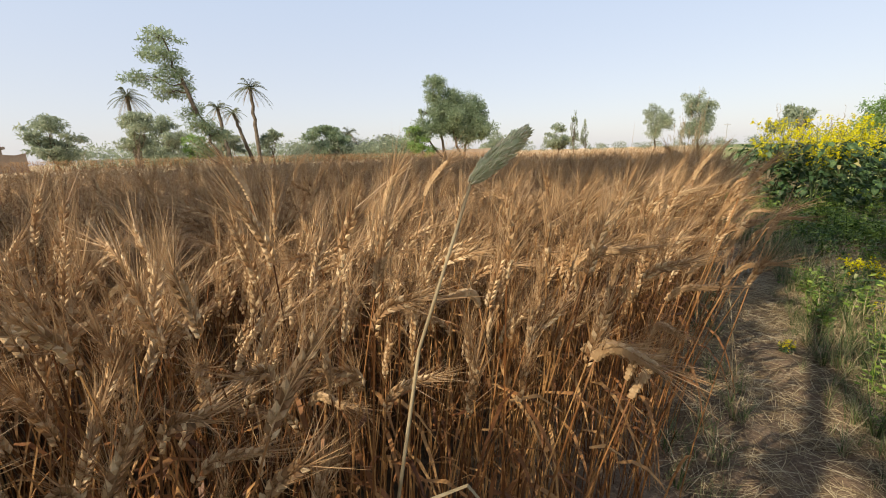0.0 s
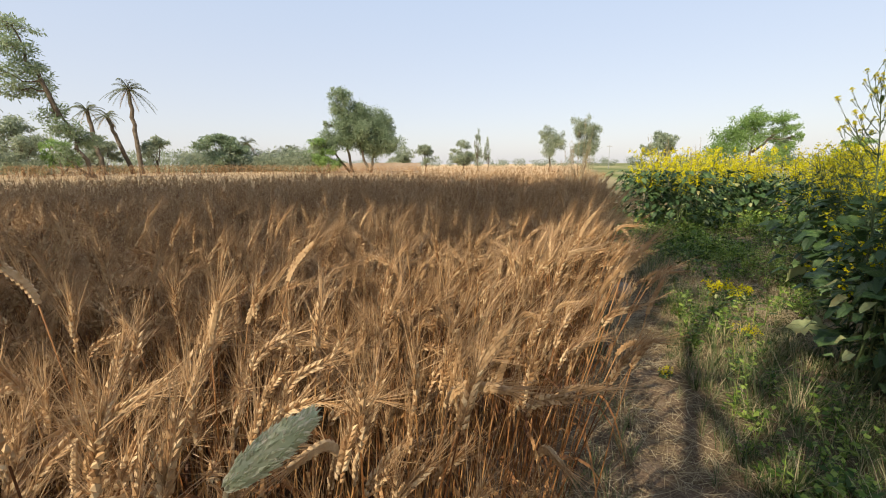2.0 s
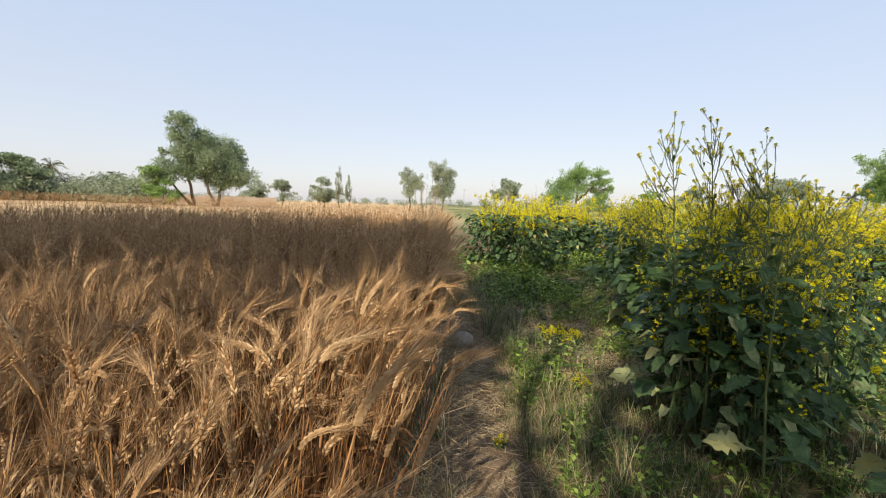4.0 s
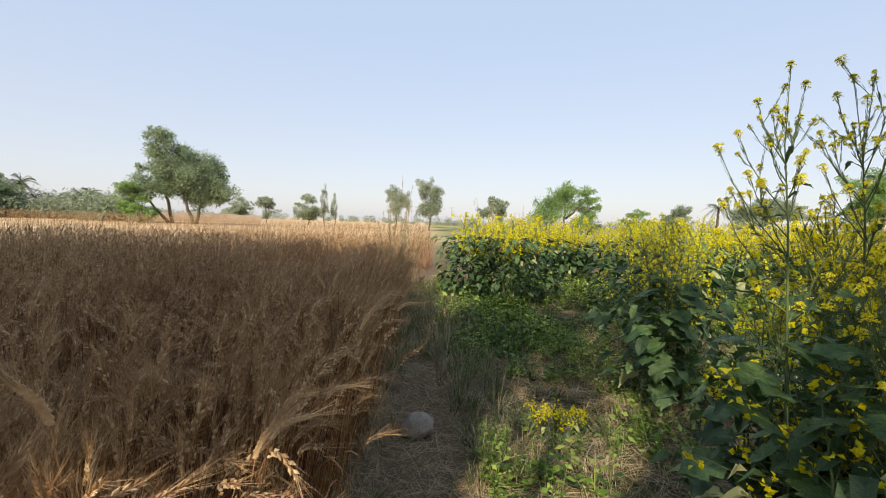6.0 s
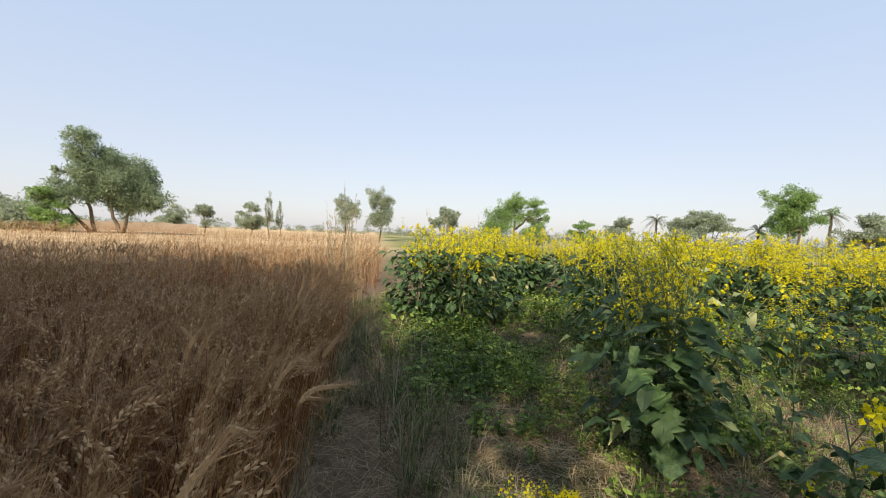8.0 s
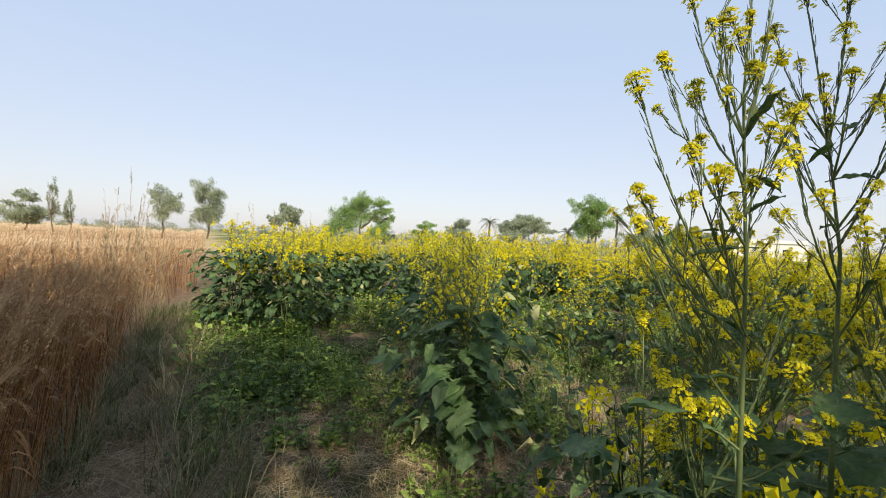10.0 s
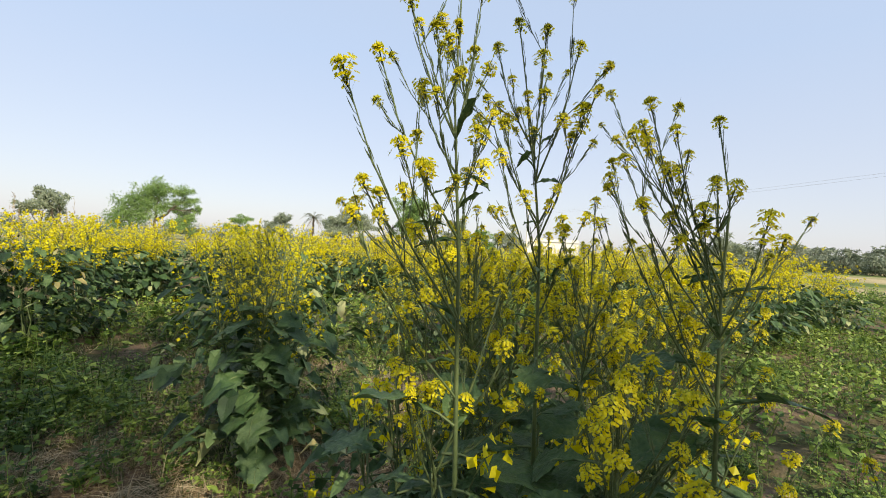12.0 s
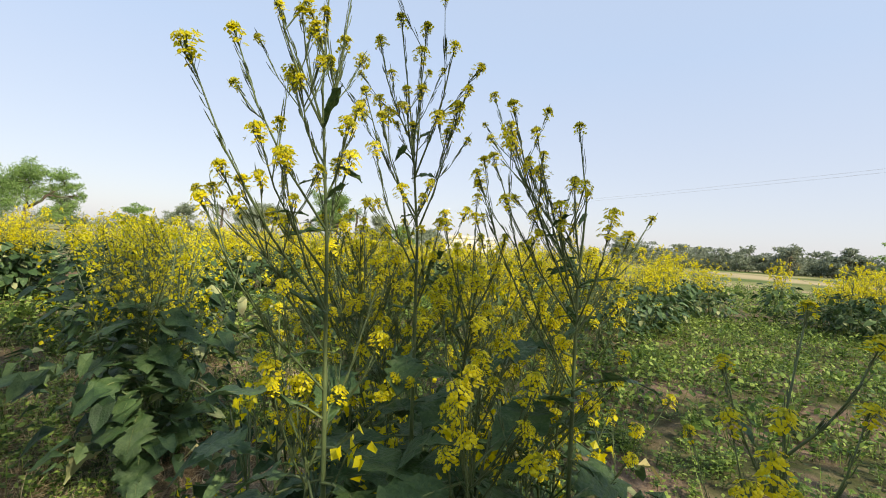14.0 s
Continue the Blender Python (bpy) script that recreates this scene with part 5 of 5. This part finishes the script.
WEEDS_FAR = [weed_template(810 + k, 12, 0.04, 0.12) for k in range(5)] + [herb_template(815 + k, 4, 0.13) for k in range(3)]
WEEDS = [weed_template(800 + k, 22, 0.030, 0.10) for k in range(5)] + [herb_template(830 + k, 6, 0.17) for k in range(5)]
lay("weeds", "low green weeds covering the soil", "weeds", WEEDS, [M_WEED],
    [(0.22, 4.2, 1.6, 6.5, 165, 0.85, lambda x, y, u: (u < lush(x, y)) & (trodden(x, y) < 0.35)),
     (0.22, 4.2, -2.2, 1.6, 120, 0.85, lambda x, y, u: (u < 0.8 * lush(x, y)) & (x > 0.25 + 0.15 * u)),
     (0.35, 1.6, 4.2, 6.8, 90, 1.5, lambda x, y, u: u < lush(x, y)),
     (0.45, 3.2, 1.7, 4.4, 60, 1.1, lambda x, y, u: (np.sin(5.1 * x + 2.3 * y) + np.sin(4.3 * y - 3.1 * x + 1.0) > 0.75) & (trodden(x, y) < 0.5))], 3, (0.5, 1.6))
lay("weeds", "low green weeds spreading across the open field", "weeds", WEEDS_FAR, [M_WEED],
    [(0.25, 7, 6.5, 10, 55, 1.5, lambda x, y, u: u < lush(x, y) + 0.2),
     (4.2, 13, -4, 6.5, 74, 1.15, lambda x, y, u: u < lush(x, y) + 0.3),
     (13, 30, -12, 3, 9, 2.2, lambda x, y, u: u < 0.9)], 5, (0.5, 1.6))
GRASS = [grass_template(820 + k, 16, 0.17, 0.75) for k in range(5)]
lay("grass", "tufts of green and drying grass along the path", "grass", GRASS, [M_GRASS, M_DRY],
    [(0.22, 2.2, -2.2, 1.9, 210, 0.95, lambda x, y, u: u < 0.95 - 0.25 * np.abs(x - 0.7)),
     (0.3, 4.5, 1.9, 8, 95, 0.8, lambda x, y, u: (u < lush(x, y) + 0.1) & (trodden(x, y) < 0.5)),
     (-0.45, -0.14, -1.6, 8.0, 130, 0.75, lambda x, y, u: u < 0.4 + 0.4 * np.clip(y / 3, 0, 1)),
     (0.12, 0.34, -1.8, 2.2, 150, 0.6, lambda x, y, u: u < 0.8),
     (0.26, 0.65, 2.2, 7.5, 130, 1.15, lambda x, y, u: u < 0.85),
     (-0.35, 0.5, 3.8, 9.5, 120, 1.25, lambda x, y, u: (u < 0.8) & ((np.abs(x - 0.1) > 0.16) | (y > 4.3)))], 4)
HAY = [grass_template(850 + k, 14, 0.13, 1.1, 1) for k in range(4)]
lay("dry_grass", "dry flattened grass between the weeds", "grass", HAY, [M_GRASS, M_DRY],
    [(0.3, 3.8, 1.6, 6.0, 70, 0.9, lambda x, y, u: u > 0.8 * lush(x, y)),
     (0.2, 2.0, -2.0, 1.6, 60, 0.8, lambda x, y, u: u < 0.7)], 14)
OATS = [oat_template(870 + k, 5, 0.62) for k in range(4)]
lay("oat_grass", "dry wild oat grass fringing the wheat", "grass", OATS, [M_DRY],
    [(-0.44, -0.18, 0.4, 6.5, 42, 0.9, lambda x, y, u: u < 0.9 - 2.6 * np.abs(x + 0.32)),
     (-0.5, -0.2, 6.0, 9.5, 30, 1.6, lambda x, y, u: u < 0.9)], 13, (0.5, 1.2))
STRAW = [straw_template(840 + k, 16) for k in range(5)]
lay("straw_litter", "broken straw and dry stalks on the soil", "straw", STRAW, [M_DRY],
    [(-0.45, 0.42, -2.2, 2.2, 190, 0.85, lambda x, y, u: u < 0.95),
     (-0.3, 3.6, 1.8, 5.2, 190, 0.9, lambda x, y, u: u > 0.75 * lush(x, y) - 0.5 * trodden(x, y)),
     (0.3, 5, 5.0, 8.0, 8, 1.2, lambda x, y, u: u < 0.8)], 6)


# ---- single plants and stones by the path ----
def rock():
    r = np.random.default_rng(9)
    bm = bmesh.new()
    bmesh.ops.create_icosphere(bm, subdivisions=4, radius=1.0)
    for v in bm.verts:
        p = v.co.normalized()
        k = 1 + 0.16 * noise.noise(p * 1.6 + Vector((3, 1, 7))) + 0.06 * noise.noise(p * 4.5) + 0.02 * noise.noise(p * 13)
        k = min(k, 1.04 + 0.05 * abs(p.x))
        v.co = Vector((p.x * 0.105, p.y * 0.085, p.z * 0.085)) * k
    me = bpy.data.meshes.new("rock")
    bm.to_mesh(me)
    bm.free()
    for p in me.polygons:
        p.use_smooth = True
    me.materials.append(M_ROCK)
    ob = new("rock", me)
    ob.matrix_world = pose(-0.01, 2.80, 0.035, 8, -6, 20)
    tagged(ob, "pale grey rounded stone lying on the trodden path", "stone")


rock()


def canary_grass():
    """A green, dense seed head on a dry bent stalk, above the wheat."""
    r = np.random.default_rng(3)
    root = new("canary_grass")
    root.location = (-0.70, -1.44, 0)
    tagged(root, "tall grass stalk with a pale green seed head above the wheat", "grass stalk")
    st = np.array([(0, 0, -0.02), (0.005, 0.0, 0.35), (0.02, 0.01, 0.7), (0.055, 0.035, 0.95), (0.095, 0.058, 1.088)])
    g = Geo()
    tube(g, st, [0.0022, 0.002, 0.0018, 0.0016, 0.0013], 6)
    part("stalk", g, M_DRY, root, smooth=True)
    g = Geo()
    axis = unit(np.array([0.045, 0.012, 0.040]))
    for k in range(430):
        u = (k + r.uniform(0, 1)) / 430
        a = k * 2.399 + r.normal(0, 0.3)
        rad = 0.0068 * math.sin(math.pi * (0.08 + 0.88 * u)) ** 0.6 * r.uniform(0.8, 1.15)
        s1 = unit(np.cross(axis, (0, 1, 0.2)))
        s2 = np.cross(axis, s1)
        o = math.cos(a) * s1 + math.sin(a) * s2
        spindle(g, st[-1] + axis * (0.056 * u) + o * rad, axis + 0.4 * o + r.normal(0, 0.15, 3), 0.0075, 0.0019, 0)
    tube(g, [st[-1] + axis * 0.058 * u for u in (0, 0.15, 0.4, 0.7, 0.9, 1.0)], [0.003, 0.0062, 0.0072, 0.0066, 0.0042, 0.001], 8)
    part("seed_head", g, M_GREEN_EAR, root)
    g = Geo()
    ribbon(g, [st[2], st[2] + (0.03, 0.02, 0.10), st[2] + (0.07, 0.04, 0.12), st[2] + (0.12, 0.06, 0.05)], [0.004, 0.008, 0.006, 0.001], (0.3, -0.9, 0.2))
    part("leaf", g, M_DRY, root)


canary_grass()


def plaited_ear(g, e, rows):
    """An ear in one piece: two ranks of plump spikelets that alternate along it."""
    n, sides = rows * 4 + 1, 8
    s = np.linspace(0, 1, n)
    k = np.linspace(0, 1, len(e))
    pts = np.stack([np.interp(s, k, e[:, j]) for j in range(3)], 1)
    tang = np.gradient(pts, axis=0)
    w = np.arange(sides) * 2 * np.pi / sides
    v = []
    for i in range(n):
        t = unit(tang[i])
        a = unit(np.cross(t, (0, 1, 0)))
        b = np.cross(t, a)
        taper = 0.35 + 0.65 * math.sin(math.pi * (0.12 + 0.82 * s[i])) ** 0.6
        left = (s[i] * rows) % 1.0
        right = (s[i] * rows + 0.5) % 1.0
        bump = np.where(np.cos(w) > 0, 1.0 - left, 1.0 - right) ** 0.8
        rad = taper * (0.0030 + 0.0034 * np.abs(np.cos(w)) ** 0.7 * bump + 0.0008 * np.abs(np.sin(3 * w)))
        for q in range(sides):
            v.append(pts[i] + rad[q] * (math.cos(w[q]) * a * 1.15 + math.sin(w[q]) * b * 0.85))
    f = []
    for i in range(n - 1):
        for q in range(sides):
            p0, p1 = i * sides + q, i * sides + (q + 1) % sides
            f += [(p0, p1, p0 + sides), (p1, p1 + sides, p0 + sides)]
    f += [(0, q + 1, q) for q in range(1, sides - 1)] + [((n - 1) * sides, (n - 1) * sides + q, (n - 1) * sides + q + 1) for q in range(1, sides - 1)]
    g.add(v, f)


def single_wheat(seed):
    """One full wheat stalk as a thing of its own: stem, dry leaf, ear, awns."""
    r = np.random.default_rng(seed)
    root = new("wheat_stalk")
    tagged(root, "ripe wheat stalk with a bearded golden ear", "wheat", "wheat at the path's edge")
    st, e = wheat_curve(r, r.uniform(0.80, 0.92), r.choice([0.15, 0.35, 0.6, 0.9, 1.4]), 8, 10, r.uniform(0.08, 0.095))
    g = Geo()
    tube(g, st, np.linspace(0.002, 0.0012, 8), 6)
    part("stem", g, M_STRAW, root, smooth=True)
    g = Geo()
    plaited_ear(g, e, 10)
    ear = part("ear", g, M_EAR, root)
    g = Geo()
    ear_shape(g, e, r, 0, 64, awn_w=0.0006, mats=(0, 0))
    part("beard", g, M_AWN, ear)
    g = Geo()
    z0, a = r.uniform(0.35, 0.65), r.uniform(0, 6.28)
    d = np.array([math.cos(a), math.sin(a), 0])
    b = np.array([np.interp(z0, st[:, 2], st[:, 0]), 0, z0])
    s_ = np.linspace(0, 1, 6)[:, None]
    ribbon(g, b + d * 0.14 * s_ + np.array([0, 0, 1]) * (0.09 * s_ - 0.24 * s_ ** 2), [0.004, 0.008, 0.008, 0.006, 0.004, 0.001], (-d[1], d[0], 0.4))
    part("leaf", g, M_STRAW, root)
    return root


r = np.random.default_rng(77)
SINGLES = [single_wheat(900 + k) for k in range(8)]
spots = []
while len(spots) < 190:
    if len(spots) < 80:
        y = r.uniform(-1.3, 3.2)
        x = float(wheat_edge(y)) + abs(r.normal(0, 0.10)) * -1 + 0.03
    else:
        y = r.uniform(-1.5, 0.6)
        x = float(wheat_edge(y)) - r.uniform(0.05, 1.5)
    if np.min(np.hypot(EYES[:9, 0] - x, EYES[:9, 1] - y)) > 0.38:
        spots.append((x, y))
for k, (x, y) in enumerate(spots):
    m = Matrix.Translation((x, y, float(hills(x, y)) - 0.01)) @ Matrix.Rotation(r.normal(-0.2, 0.9), 4, "Z") @ Matrix.Rotation(r.uniform(0.0, 0.16), 4, "Y") @ Matrix.Scale(r.uniform(0.98, 1.1), 4)
    if k < 8:
        SINGLES[k].matrix_world = m
    else:
        copy_thing(SINGLES[k % 8], m)


copy_thing(SINGLES[1], Matrix.Translation((-0.43, -0.60, -0.01)) @ Matrix.Rotation(0.75, 4, "Z") @ Matrix.Rotation(0.06, 4, "Y"))


def dry_weed(x, y, h, seed):
    r = np.random.default_rng(seed)
    root = new("dry_reed")
    root.location = (x, y, float(hills(x, y)))
    tagged(root, "tall dry grey reed with feathery seed heads at the wheat's edge", "reed", "dry reeds")
    for k in range(5):
        a, q = r.uniform(0, 6.28), r.uniform(0.05, 0.22)
        tip = np.array([math.cos(a) * q, math.sin(a) * q, h * r.uniform(0.75, 1.05)])
        p = bent(r, (r.normal(0, 0.04), r.normal(0, 0.04), -0.02), tip, 6, 0.02)
        g = Geo()
        tube(g, p, np.linspace(0.0035, 0.0012, 6), 4)
        for _ in range(22):
            u = r.uniform(0.55, 1.0)
            c = np.array([np.interp(u, np.linspace(0, 1, 6), p[:, j]) for j in range(3)])
            d = unit(unit(p[-1] - p[2]) + r.normal(0, 0.35, 3))
            spindle(g, c + d * 0.03, d, 0.06, 0.006, 0)
        part("stalk", g, M_DRY, root)


for k, (x, y, h) in enumerate([(-0.50, 6.6, 1.75), (-0.38, 6.9, 1.9), (-0.62, 7.2, 1.65), (-0.30, 7.6, 1.7), (-0.45, 8.4, 1.6), (-0.2, 9.2, 1.55), (-0.55, 5.6, 1.35), (1.2, 9.5, 1.8), (1.6, 9.9, 1.75), (2.3, 10.4, 1.85)]):
    dry_weed(x, y, h, 950 + k)


LONG = [grass_template(860 + k, 22, 0.46, 1.1, k % 2) for k in range(4)]
lay("long_grass", "long arching grass blades drying beside the path", "grass", LONG, [M_GRASS, M_DRY],
    [(0.15, 0.55, 2.9, 6.0, 16, 1.0, lambda x, y, u: u < 0.9), (-0.3, 0.3, 3.9, 6.5, 16, 0.9, lambda x, y, u: u < 0.9), (-0.45, -0.25, 1.5, 8, 14, 0.8, lambda x, y, u: u < 0.9), (0.5, 1.2, -1.2, 1.6, 8, 0.8, lambda x, y, u: u < 0.8)], 12)
